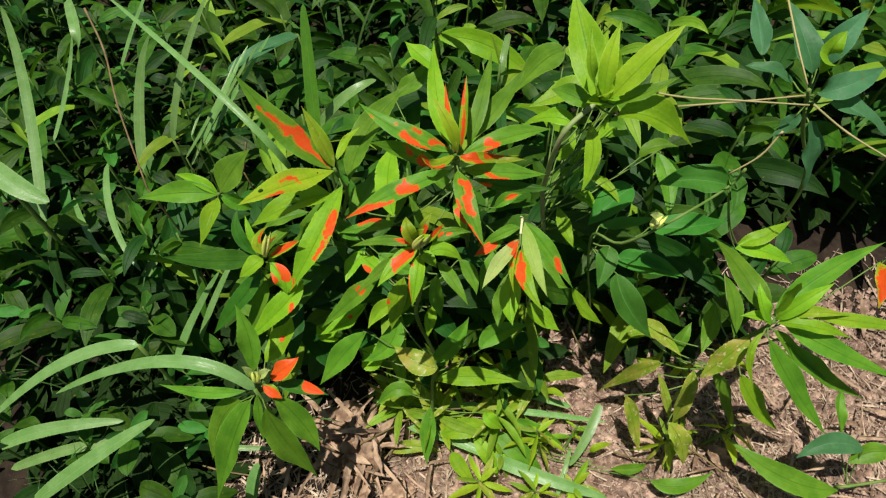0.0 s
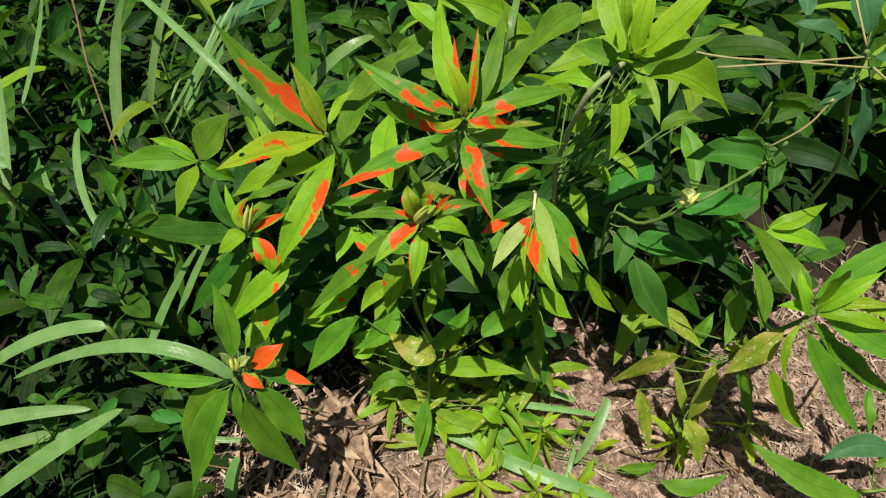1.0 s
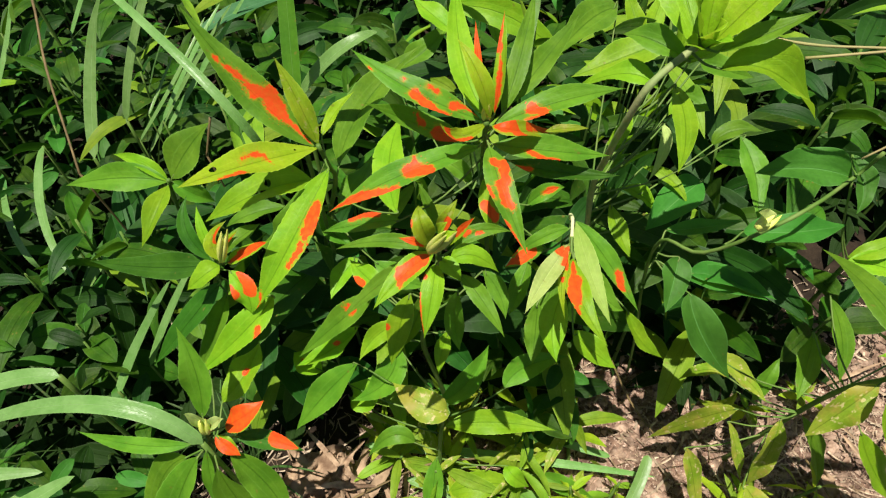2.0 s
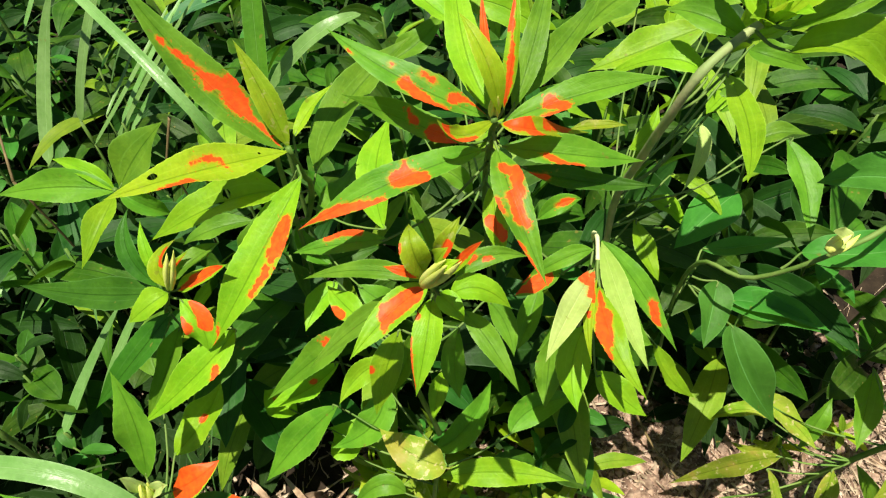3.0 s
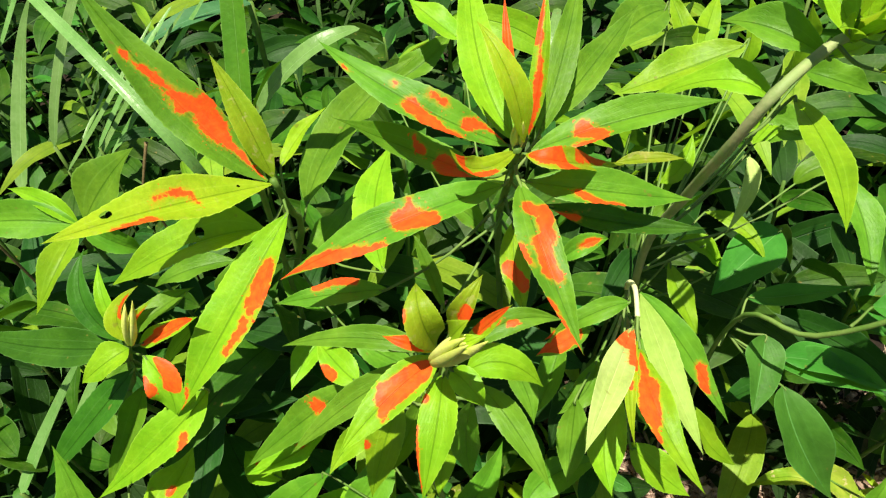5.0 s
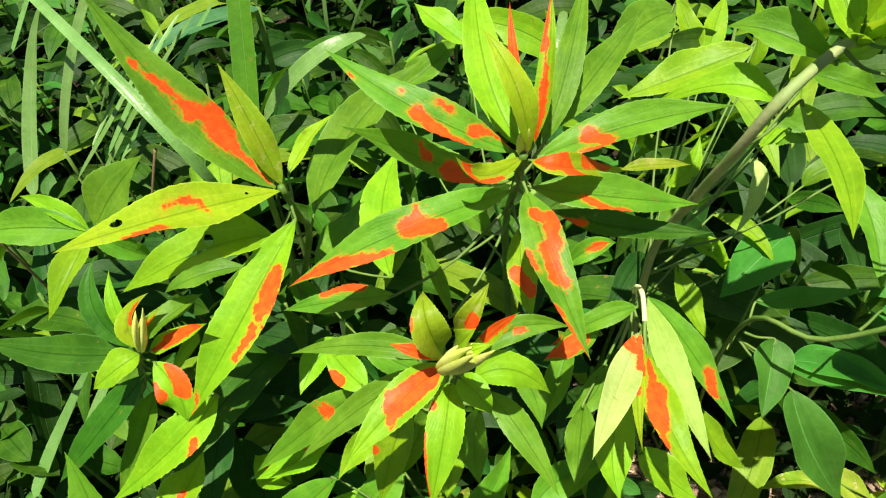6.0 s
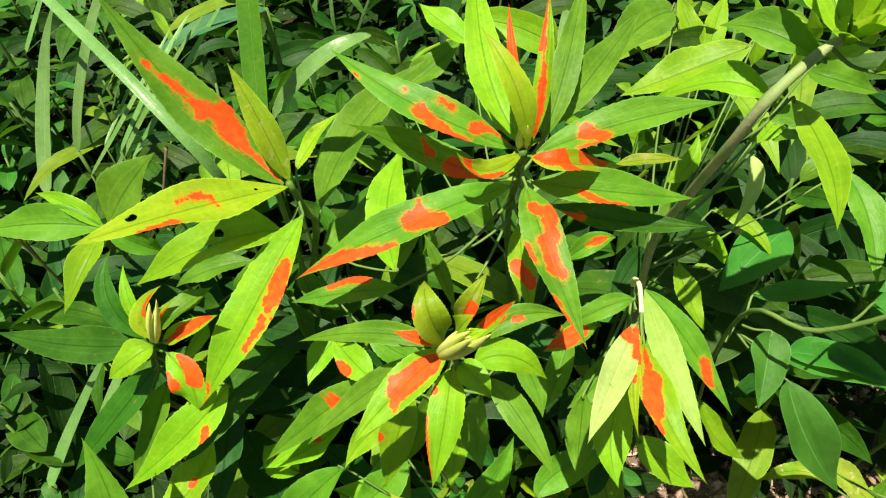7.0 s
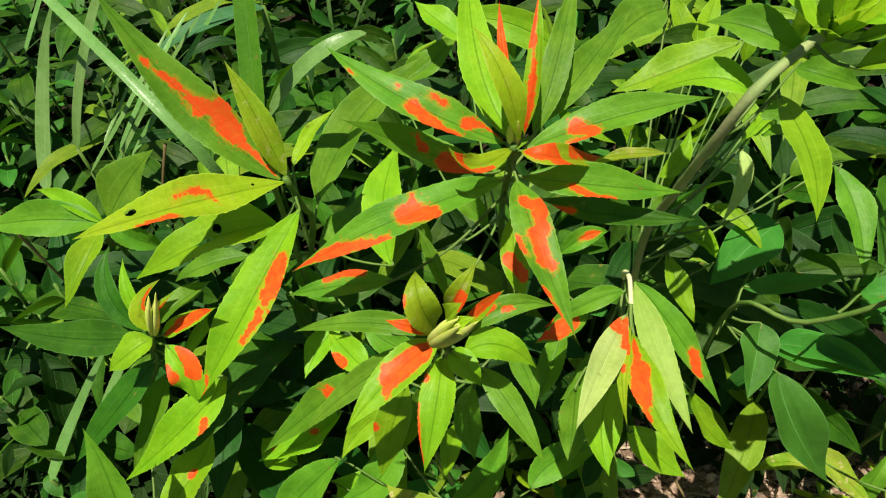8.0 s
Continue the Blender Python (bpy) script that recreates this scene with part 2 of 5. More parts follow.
def mesh_from(name, verts, faces, mat, smooth=True):
    me = bpy.data.meshes.new(name)
    me.from_pydata(verts, [], faces)
    me.materials.append(mat)
    if smooth:
        me.polygons.foreach_set("use_smooth", [True] * len(me.polygons))
    return me


def blade_mesh(name, b, m, t, width, mat, fold=0.35, roll=0.0, nu=26, nv=8, peak=0.75, tail=1.05, teeth=0.05, ripple=0.05, seed=0, paint=None, holes=()):
    """A leaf blade along the bow b - m - t, folded along its midrib, toothed and rippled at the edge."""
    rnd = random.Random(seed)
    b, m, t = Vector(b), Vector(m), Vector(t)
    c = 2 * m - (b + t) / 2
    top = (peak / (peak + tail)) ** peak * (tail / (peak + tail)) ** tail
    slim = width / 2 * math.cos(fold) / ((m - b).length + (t - m).length)
    verts, uvs, field, gap = [], [], [], []
    ph1, ph2, k1, k2 = rnd.random() * 6, rnd.random() * 6, rnd.uniform(7, 13), rnd.uniform(7, 13)
    for i in range(nu + 1):
        u = i / nu
        p = (1 - u) ** 2 * b + 2 * u * (1 - u) * c + u * u * t
        d = (2 * (1 - u) * (c - b) + 2 * u * (t - c)).normalized()
        n = HINT - HINT.dot(d) * d
        n = n.normalized() if n.length > 0.05 else Vector((0, -1, 0.2)).normalized()
        n = Matrix.Rotation(roll, 3, d) @ n
        s = d.cross(n)
        w = width / 2 * max(0.07 * (1 - u) ** 3, max(u, 1e-6) ** peak * (1 - u) ** tail / top)
        for j in range(nv + 1):
            v = 2 * j / nv - 1
            edge = 1.0
            if abs(v) == 1 and 0.18 < u < 0.97:
                edge += teeth * (rnd.uniform(0.5, 1.3) if i % 3 == 0 else -0.45 if i % 3 == 1 else 0.0)
            wave = math.sin(k1 * u + ph1) if v > 0 else math.sin(k2 * u + ph2)
            a = abs(v)
            lift = a * math.sin(fold) - 0.25 * a * a * math.sin(fold) + ripple * wave * a * a
            verts.append(p + s * (v * w * edge * math.cos(fold)) + n * (w * lift))
            uvs.append((u, j / nv))
            f = -2.0
            for mark in paint or ():
                if len(mark) == 4:
                    pu, pv, ru, rv = mark
                    f = max(f, 1 - math.hypot((u - pu) / ru, (v - pv) / rv))
                else:
                    u0, v0, u1, v1, r = mark   # a dab drawn from one place to another, its radius in blade lengths
                    ax, ay, bx, by = u0, v0 * slim, u1, v1 * slim
                    k = max(0.0, min(1.0, ((u - ax) * (bx - ax) + (v * slim - ay) * (by - ay)) / max(1e-9, (bx - ax) ** 2 + (by - ay) ** 2)))
                    away = math.hypot(u - ax - k * (bx - ax), v * slim - ay - k * (by - ay))
                    f = max(f, (1.22 * r - away) / 0.05)
            field.append(f)
            gap.append(max([1 - math.hypot((u - pu) / ru, (v - pv) / rv) for pu, pv, ru, rv in holes] + [-2.0]))
    faces = [(i * (nv + 1) + j, i * (nv + 1) + j + 1, (i + 1) * (nv + 1) + j + 1, (i + 1) * (nv + 1) + j) for i in range(nu) for j in range(nv)]
    me = mesh_from(name, verts, faces, mat)
    layer = me.uv_layers.new(name="UVMap")
    flat = [uvs[k] for f in faces for k in f]
    layer.data.foreach_set("uv", [x for q in flat for x in q])
    if paint is not None:
        if holes:
            me.attributes.new("hole", "FLOAT", "POINT").data.foreach_set("value", gap)
        me.attributes.new("paint", "FLOAT", "POINT").data.foreach_set("value", [f + 2 for f in field])
    return me


def tube_mesh(name, points, r0, r1, mat, sides=7, step=5, knots=0.0):
    """A tapering round stem through the points, with slight swellings."""
    p = [Vector(q) for q in points]
    p = [2 * p[0] - p[1]] + p + [2 * p[-1] - p[-2]]
    line = []
    for i in range(1, len(p) - 2):
        for k in range(step + (i == len(p) - 3)):
            x = k / step
            line.append(0.5 * (2 * p[i] + (p[i + 1] - p[i - 1]) * x + (2 * p[i - 1] - 5 * p[i] + 4 * p[i + 1] - p[i + 2]) * x * x + (3 * p[i] - p[i - 1] - 3 * p[i + 1] + p[i + 2]) * x ** 3))
    verts, faces = [], []
    n = len(line)
    for i, q in enumerate(line):
        d = (line[min(i + 1, n - 1)] - line[max(i - 1, 0)]).normalized()
        a = d.orthogonal().normalized() if abs(d.x) > 0.9 else (Vector((1, 0, 0)) - d * d.x).normalized()
        e = d.cross(a)
        r = (r0 + (r1 - r0) * i / (n - 1)) * (1 + knots * (i % step == 0))
        for k in range(sides):
            g = 2 * math.pi * k / sides
            verts.append(q + a * (r * math.cos(g)) + e * (r * math.sin(g)))
    for i in range(n - 1):
        for k in range(sides):
            k2 = (k + 1) % sides
            faces.append((i * sides + k, i * sides + k2, (i + 1) * sides + k2, (i + 1) * sides + k))
    faces += [tuple(range(sides))[::-1], tuple(range((n - 1) * sides, n * sides))]
    return mesh_from(name, verts, faces, mat)


def part(name, me, parent, label=""):
    ob = new(name, me)
    ob.parent = parent
    return tagged(ob, label)


def plant(name, base, label, category, group=""):
    """The plant's root on the ground; its parts are children."""
    ob = new(name)
    ob.empty_display_size = 0.02
    ob.location = base
    return tagged(ob, label, category, group)


COUNT = [0]
LINES = {}   # each plant's stem, as places in its own frame
LABEL = {"Y": "yellow-green leaf with an eaten hole", "L": "light green leaf with eaten holes", "y": "yellow-green leaf", "p": "pale leaf showing its underside", "q": "pale green leaf", "o": "olive leaf with brown edges", "s": "yellowed spotted leaf"}


def leaf(p, b, m, t, width, kind, spots=(), holes=(), fold=None, roll=None, seed=None):
    if seed is None:
        COUNT[0] += 1
    k = seed or COUNT[0]
    rnd = random.Random(k)
    usual = (rnd.uniform(0.4, 0.76), rnd.uniform(-0.24, 0.24))
    o = Vector(p.location)
    smooth = kind in "bc"
    me = blade_mesh("leaf", Vector(b) - o, Vector(m) - o, Vector(t) - o, width * (1.14 if smooth else 1.19), LEAF[kind], fold=usual[0] if fold is None else fold, roll=usual[1] if roll is None else roll,
                    nu=60 if spots else 44, nv=16 if spots else 8, tail=1.12 if smooth else 1.3, peak=0.75 if smooth else 0.95, teeth=0.0 if smooth or kind == "p" else 0.028, ripple=0.36 if kind == "s" else 0.2, seed=k, paint=list(spots) if not smooth and kind not in "svw" else None, holes=holes)
    label = LABEL.get(kind, "")
    if spots:
        label = (label or "green leaf") + " with orange pigment patches"
    ob = part("leaf", me, p, label)
    base = Vector(b) - o
    near = None
    for a, c in zip(LINES.get(p.name, []), LINES.get(p.name, [])[1:]):
        for i in range(9):
            q = a.lerp(c, i / 8)
            drop = max(0.0, base.z - q.z)
            cost = (q - base).length + (0.6 * max(0.0, q.z - base.z))
            if near is None or cost < near[0]:
                near = (cost, q, drop)
    if near and seed is None and (near[1] - base).length > 0.004:
        q = near[1]
        into = (Vector(m) - Vector(b)).normalized() * 0.004
        bow = base.lerp(q, 0.5) - Vector((0, 0, 0.12 * (q - base).length))
        part("petiole", tube_mesh("petiole", [q, bow, base, base + into], 0.0008, 0.0005, STEM, 6, 4), ob)
    return ob


def stem(p, points, r0=0.0022, r1=0.0015, mat=None):
    """The stem, from its top down to the root."""
    o = Vector(p.location)
    pts = [Vector(q) - o for q in points]
    low = pts[-1]
    if low.z > 0.02:
        pts += [Vector((low.x * 0.45, low.y * 0.45, low.z * 0.5)), Vector((0, 0, -0.004))]
    else:
        pts += [Vector((0, 0, -0.004))]
    LINES[p.name] = pts
    return part("stem", tube_mesh("stem", pts, r1, r0, mat or STEM, knots=0.12), p)


def bud(p, base, tip, width, scales=5):
    """A closed bud: a few pointed scales wrapped round each other."""
    o = Vector(p.location)
    a, b = Vector(base) - o, Vector(tip) - o
    axis = (b - a).normalized()
    e1 = axis.orthogonal().normalized()
    e2 = axis.cross(e1)
    core = None
    for k in range(scales):
        g = k * 2.4
        out = e1 * math.cos(g) + e2 * math.sin(g)
        foot = a + out * (width * 0.14)
        top = a.lerp(b, 0.7 + 0.3 * (k % 3) / 2) + out * (width * 0.26 if k else 0.0)
        verts, faces, nu, nv = [], [], 12, 8
        for i in range(nu + 1):
            u = i / nu
            r = width * 0.19 * (math.sin(math.pi * (0.08 + 0.92 * u) ** 0.75) ** 0.8 if u < 1 else 0.02)
            c = foot.lerp(top, u) + out * (width * 0.10 * math.sin(math.pi * u))
            for j in range(nv):
                h = 2 * math.pi * j / nv
                ridge = 1 + 0.22 * (j % 2)
                verts.append(c + (e1 * math.cos(h) + e2 * math.sin(h)) * (r * ridge))
        for i in range(nu):
            for j in range(nv):
                j2 = (j + 1) % nv
                faces.append((i * nv + j, i * nv + j2, (i + 1) * nv + j2, (i + 1) * nv + j))
        faces += [tuple(range(nv))[::-1], tuple(range(nu * nv, nu * nv + nv))]
        if core is None:
            core = part("bud", mesh_from("bud", verts, faces, BUD), p, "closed pale yellow-green bud")
        else:
            part("bud_scale", mesh_from("bud_scale", verts, faces, BUD), core)


# ---- ground ----
def soil_height(x, y):
    h = 0.010 * noise.noise(Vector((x * 6, y * 6, 0))) + 0.005 * noise.noise(Vector((x * 22, y * 22, 3))) + 0.0025 * noise.noise(Vector((x * 70, y * 70, 7)))
    return h - 0.004


def ground():
    xs = sorted(set([round(-0.75 + 0.0125 * i, 4) for i in range(121)] + [-60, -20, -8, -4, -2.5, -1.8, -1.3, -1.0, 1.0, 1.3, 1.8, 2.5, 4, 8, 20, 60]))
    ys = sorted(set([round(0.0 + 0.0125 * i, 4) for i in range(81)] + [-60, -20, -8, -4, -2, -1, -0.5, -0.2, 1.1, 1.25, 1.5, 1.8, 2.5, 4, 8, 20, 60]))
    verts = [(x, y, soil_height(x, y)) for y in ys for x in xs]
    w = len(xs)
    faces = [(j * w + i, j * w + i + 1, (j + 1) * w + i + 1, (j + 1) * w + i) for j in range(len(ys) - 1) for i in range(w - 1)]
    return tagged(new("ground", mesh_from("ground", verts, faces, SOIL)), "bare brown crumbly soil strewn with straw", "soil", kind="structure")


ground()

# ---- the plants with orange pigment, and their neighbours ----
GR = "leafy plants"
def plants():
    p = plant("goldenrod", (0.03, 0.42, 0), "tall green plant with whorled toothed leaves splashed orange", "plant", GR)
    stem(p, [(0.013, 0.375, 0.392), (0.012, 0.391, 0.360), (0.012, 0.435, 0.270)])
    leaf(p, (0.0094, 0.3737, 0.3747), (-0.0320, 0.3491, 0.3773), (-0.0749, 0.3380, 0.3570), 0.0150, "g", [(0.99, 0.60, 0.86, -0.10, 0.034), (0.86, -0.10, 0.76, -0.50, 0.050), (0.76, -0.20, 0.64, -0.90, 0.028), (0.67, -1.00, 0.56, -1.00, 0.019), (0.40, 0.80, 0.42, 0.30, 0.012), (0.45, 0.00, 0.37, -0.40, 0.038), (0.43, -0.30, 0.37, -0.80, 0.022)], fold=0.45, roll=0.00)
    leaf(p, (0.0105, 0.3841, 0.3851), (-0.0275, 0.3871, 0.4035), (-0.0639, 0.4120, 0.4120), 0.0144, "g", [(0.48, -0.30, 0.33, -0.70, 0.028), (0.33, -0.70, 0.25, -0.90, 0.018), (0.43, 0.70, 0.35, 0.70, 0.010), (0.22, 0.20, 0.16, 0.60, 0.021), (0.16, 0.60, 0.04, 1.00, 0.015), (0.81, -0.70, 0.80, -0.70, 0.008), (0.60, 0.50, 0.59, 0.50, 0.010)], fold=0.45, roll=0.00)
    leaf(p, (0.0018, 0.3788, 0.3734), (-0.0292, 0.3914, 0.3759), (-0.0539, 0.3752, 0.4052), 0.0153, "g", [(0.49, 0.60, 0.45, 0.20, 0.014), (0.43, 0.20, 0.41, 0.10, 0.021), (0.26, -0.10, 0.11, -1.00, 0.048)], fold=0.50, roll=0.00)
    leaf(p, (0.0130, 0.3767, 0.3897), (-0.0015, 0.3619, 0.3940), (-0.0113, 0.3597, 0.4056), 0.0089, "y", [(0.84, 0.80, 0.69, -0.80, 0.055), (0.57, -1.00, 0.37, -1.00, 0.048)], fold=0.60, roll=0.00)
    leaf(p, (0.0141, 0.3927, 0.3797), (-0.0018, 0.4270, 0.3944), (-0.0080, 0.4927, 0.4080), 0.0168, "l", fold=0.50, roll=0.00)
    leaf(p, (0.0152, 0.3756, 0.3946), (0.0085, 0.3805, 0.4194), (-0.0034, 0.3966, 0.4307), 0.0094, "y", fold=0.30, roll=0.10)
    leaf(p, (0.0173, 0.3843, 0.3894), (0.0204, 0.3953, 0.4145), (0.0216, 0.4194, 0.4323), 0.0072, "l", [(0.96, -1.00, 0.65, -0.60, 0.032), (0.65, -0.40, 0.41, 0.10, 0.011), (0.41, 0.10, 0.30, 0.00, 0.029), (0.30, 0.00, 0.04, 0.10, 0.025)], fold=0.60, roll=-0.30)
    leaf(p, (0.0220, 0.3949, 0.3799), (0.0322, 0.4257, 0.3955), (0.0417, 0.4716, 0.4135), 0.0121, "g", fold=0.50, roll=0.00)
    leaf(p, (0.0259, 0.4082, 0.3744), (0.0490, 0.4425, 0.3817), (0.0714, 0.4766, 0.3906), 0.0147, "g", fold=0.55, roll=0.00)
    leaf(p, (0.0180, 0.3809, 0.3850), (0.0543, 0.3922, 0.3922), (0.0869, 0.3845, 0.4084), 0.0153, "g", [(0.28, -0.10, 0.35, 0.60, 0.040), (0.29, 1.00, 0.23, 1.00, 0.027)], fold=0.55, roll=0.00)
    leaf(p, (0.0159, 0.3748, 0.3898), (0.0354, 0.3764, 0.3840), (0.0669, 0.4172, 0.3454), 0.0100, "y", [(0.09, -0.30, 0.35, -0.10, 0.044), (0.33, 0.20, 0.39, 0.70, 0.039), (0.55, -0.90, 0.73, -0.80, 0.044)], fold=0.50, roll=0.00)
    leaf(p, (0.0170, 0.3757, 0.3747), (0.0495, 0.3742, 0.3714), (0.0867, 0.3821, 0.3600), 0.0153, "g", [(0.32, 0.30, 0.42, 0.80, 0.023), (0.40, 1.00, 0.54, 1.00, 0.023)], fold=0.50, roll=0.00)
    leaf(p, (0.0260, 0.3777, 0.3598), (0.0586, 0.3740, 0.3535), (0.0927, 0.3740, 0.3520), 0.0111, "d", [(0.11, 0.90, 0.20, 0.40, 0.034)], fold=0.50, roll=0.00)
    leaf(p, (0.0149, 0.3709, 0.3780), (0.0225, 0.3393, 0.3751), (0.0362, 0.3089, 0.3589), 0.0139, "g", [(0.20, 0.00, 0.27, -0.70, 0.034), (0.31, -0.60, 0.42, -0.50, 0.031), (0.43, 0.00, 0.59, 0.00, 0.034), (0.57, -0.20, 0.63, -0.30, 0.031), (0.43, 1.00, 0.53, 0.80, 0.019), (0.74, 1.00, 0.78, 0.70, 0.019), (0.84, 1.00, 0.97, 1.00, 0.034), (0.82, 1.00, 0.89, 1.00, 0.031)], fold=0.45, roll=0.00)
    leaf(p, (0.0150, 0.3859, 0.3400), (0.0164, 0.3660, 0.3299), (0.0210, 0.3509, 0.3199), 0.0119, "l", [(0.47, 0.40, 0.67, -0.50, 0.066)], fold=0.40, roll=0.00)
    leaf(p, (0.0514, 0.3547, 0.3065), (0.0380, 0.3446, 0.3081), (0.0263, 0.3412, 0.3011), 0.0088, "g", [(0.87, 0.80, 0.62, -0.30, 0.079), (0.60, 0.00, 0.29, 0.20, 0.105)], fold=0.40, roll=0.00)
    leaf(p, (-0.0369, 0.3515, 0.3346), (-0.0601, 0.3476, 0.3347), (-0.0860, 0.3487, 0.3248), 0.0108, "g", [(0.61, 0.80, 0.52, 1.00, 0.040), (0.52, 1.00, 0.29, 1.00, 0.040)], fold=0.50, roll=0.00)
    leaf(p, (-0.0270, 0.3940, 0.3000), (-0.0300, 0.3920, 0.3200), (-0.0310, 0.3870, 0.3300), 0.0104, "g")
    leaf(p, (-0.0140, 0.3580, 0.3100), (-0.0220, 0.3680, 0.3300), (-0.0280, 0.3770, 0.3400), 0.0069, "g")
    leaf(p, (-0.0660, 0.5860, 0.2600), (-0.0410, 0.6000, 0.2700), (-0.0200, 0.6280, 0.2800), 0.0230, "g")
    leaf(p, (-0.0140, 0.5840, 0.3000), (-0.0320, 0.5990, 0.3050), (-0.0520, 0.6190, 0.3100), 0.0202, "l")
    leaf(p, (0.0040, 0.4390, 0.2700), (-0.0090, 0.4470, 0.2800), (-0.0220, 0.4510, 0.2800), 0.0150, "g")
    leaf(p, (0.0450, 0.4190, 0.2700), (0.0590, 0.4240, 0.2800), (0.0720, 0.4280, 0.2800), 0.0128, "g", [(.6, 0, .2, .5)])
    leaf(p, (0.0109, 0.3763, 0.4107), (0.0078, 0.3913, 0.4231), (0.0062, 0.4061, 0.4352), 0.0036, "l", [(0.3, 0, 1.0, 0, 0.2)], fold=0.5, roll=0, seed=701)
    leaf(p, (0.0422, 0.3497, 0.4099), (0.0530, 0.3513, 0.4105), (0.0645, 0.3519, 0.4102), 0.0044, "o", fold=0.5, roll=0, seed=702)
    bud(p, (0.0130, 0.3800, 0.3880), (0.0130, 0.3760, 0.4050), 0.0056)
    p = plant("goldenrod", (-0.085, 0.44, 0), "yellow-green plant with long leaves streaked with orange", "plant", GR)
    stem(p, [(-0.093, 0.401, 0.347), (-0.091, 0.407, 0.320), (-0.094, 0.419, 0.290), (-0.128, 0.453, 0.160)])
    leaf(p, (-0.0964, 0.4025, 0.3446), (-0.1326, 0.4163, 0.3789), (-0.1643, 0.4329, 0.4262), 0.0202, "g", [(0.03, 0.30, 0.29, 0.30, 0.014), (0.29, 0.30, 0.40, 0.60, 0.036), (0.41, 0.70, 0.47, 0.20, 0.032), (0.47, 0.20, 0.60, 0.10, 0.016), (0.60, 0.10, 0.72, -0.40, 0.008)], fold=0.45, roll=0.00)
    leaf(p, (-0.0939, 0.4044, 0.3445), (-0.1026, 0.4132, 0.3714), (-0.1151, 0.4265, 0.3954), 0.0122, "o", fold=0.50, roll=0.10)
    leaf(p, (-0.0934, 0.4007, 0.3447), (-0.1258, 0.3642, 0.3667), (-0.1511, 0.3309, 0.3839), 0.0195, "Y", [(0.51, 0.20, 0.47, 0.50, 0.009), (0.46, 0.50, 0.36, 0.30, 0.012), (0.36, 0.20, 0.35, -0.20, 0.007), (0.72, -1.00, 0.58, -0.70, 0.021)], holes=[(.71, .45, .03, .22), (.15, .3, .012, .1)], fold=0.40, roll=0.00)
    leaf(p, (-0.0970, 0.3860, 0.3300), (-0.1260, 0.3750, 0.3320), (-0.1690, 0.3640, 0.3120), 0.0270, "L", holes=[(.45, .25, .03, .2), (.55, .0, .07, .07)])
    leaf(p, (-0.0869, 0.3919, 0.3349), (-0.1083, 0.3487, 0.3126), (-0.1363, 0.3197, 0.2742), 0.0221, "l", [(0.26, -0.50, 0.38, -0.60, 0.037), (0.38, -0.60, 0.44, -0.70, 0.017), (0.44, -1.00, 0.45, -1.00, 0.012), (0.47, -0.70, 0.62, -0.70, 0.015), (0.87, 0.70, 0.94, -1.00, 0.012)], fold=0.50, roll=0.00)
    leaf(p, (-0.0910, 0.4290, 0.3000), (-0.0790, 0.4950, 0.3000), (-0.0390, 0.5540, 0.3100), 0.0276, "g")
    leaf(p, (-0.0960, 0.4210, 0.3350), (-0.0870, 0.4340, 0.3450), (-0.0740, 0.4430, 0.3550), 0.0087, "y")
    leaf(p, (-0.0490, 0.4010, 0.2800), (-0.0590, 0.4500, 0.2800), (-0.0540, 0.5020, 0.2800), 0.0227, "l")
    leaf(p, (-0.0990, 0.4270, 0.2500), (-0.0860, 0.4530, 0.2500), (-0.0820, 0.4970, 0.2400), 0.0226, "g")
    leaf(p, (-0.1130, 0.4100, 0.3000), (-0.1310, 0.3880, 0.2700), (-0.1540, 0.3930, 0.2500), 0.0178, "g")
    leaf(p, (-0.0680, 0.3870, 0.2400), (-0.0490, 0.3790, 0.2300), (-0.0300, 0.3780, 0.2200), 0.0177, "g")
    leaf(p, (-0.1340, 0.4140, 0.2700), (-0.1580, 0.4060, 0.2700), (-0.1790, 0.4010, 0.2600), 0.0152, "g")
    leaf(p, (-0.0910, 0.4150, 0.2200), (-0.1090, 0.4240, 0.2300), (-0.1160, 0.4380, 0.2400), 0.0149, "g")
    p = plant("goldenrod", (-0.17, 0.40, 0), "dark green plant with a pale bud and orange spots", "plant", GR)
    stem(p, [(-0.157, 0.341, 0.300), (-0.183, 0.355, 0.240), (-0.209, 0.370, 0.180)])
    leaf(p, (-0.1562, 0.3410, 0.2999), (-0.2020, 0.3456, 0.2863), (-0.2721, 0.3678, 0.2600), 0.0176, "d", fold=0.50, roll=0.00)
    leaf(p, (-0.1609, 0.3432, 0.2994), (-0.1748, 0.3526, 0.3172), (-0.1761, 0.3723, 0.3303), 0.0100, "d", fold=0.50, roll=0.00)
    leaf(p, (-0.1609, 0.3452, 0.2985), (-0.1640, 0.3517, 0.3190), (-0.1715, 0.3692, 0.3236), 0.0061, "l", fold=0.50, roll=0.00)
    leaf(p, (-0.1535, 0.3393, 0.3053), (-0.1572, 0.3466, 0.3167), (-0.1474, 0.3556, 0.3259), 0.0090, "y", [(0.5, 0.5, 0.8, 0.3, 0.05)], fold=0.55, roll=0.00)
    leaf(p, (-0.1558, 0.3399, 0.3052), (-0.1457, 0.3412, 0.3202), (-0.1340, 0.3419, 0.3349), 0.0060, "y", [(0.16, -0.70, 0.85, 1.00, 0.048)], fold=0.60, roll=0.00)
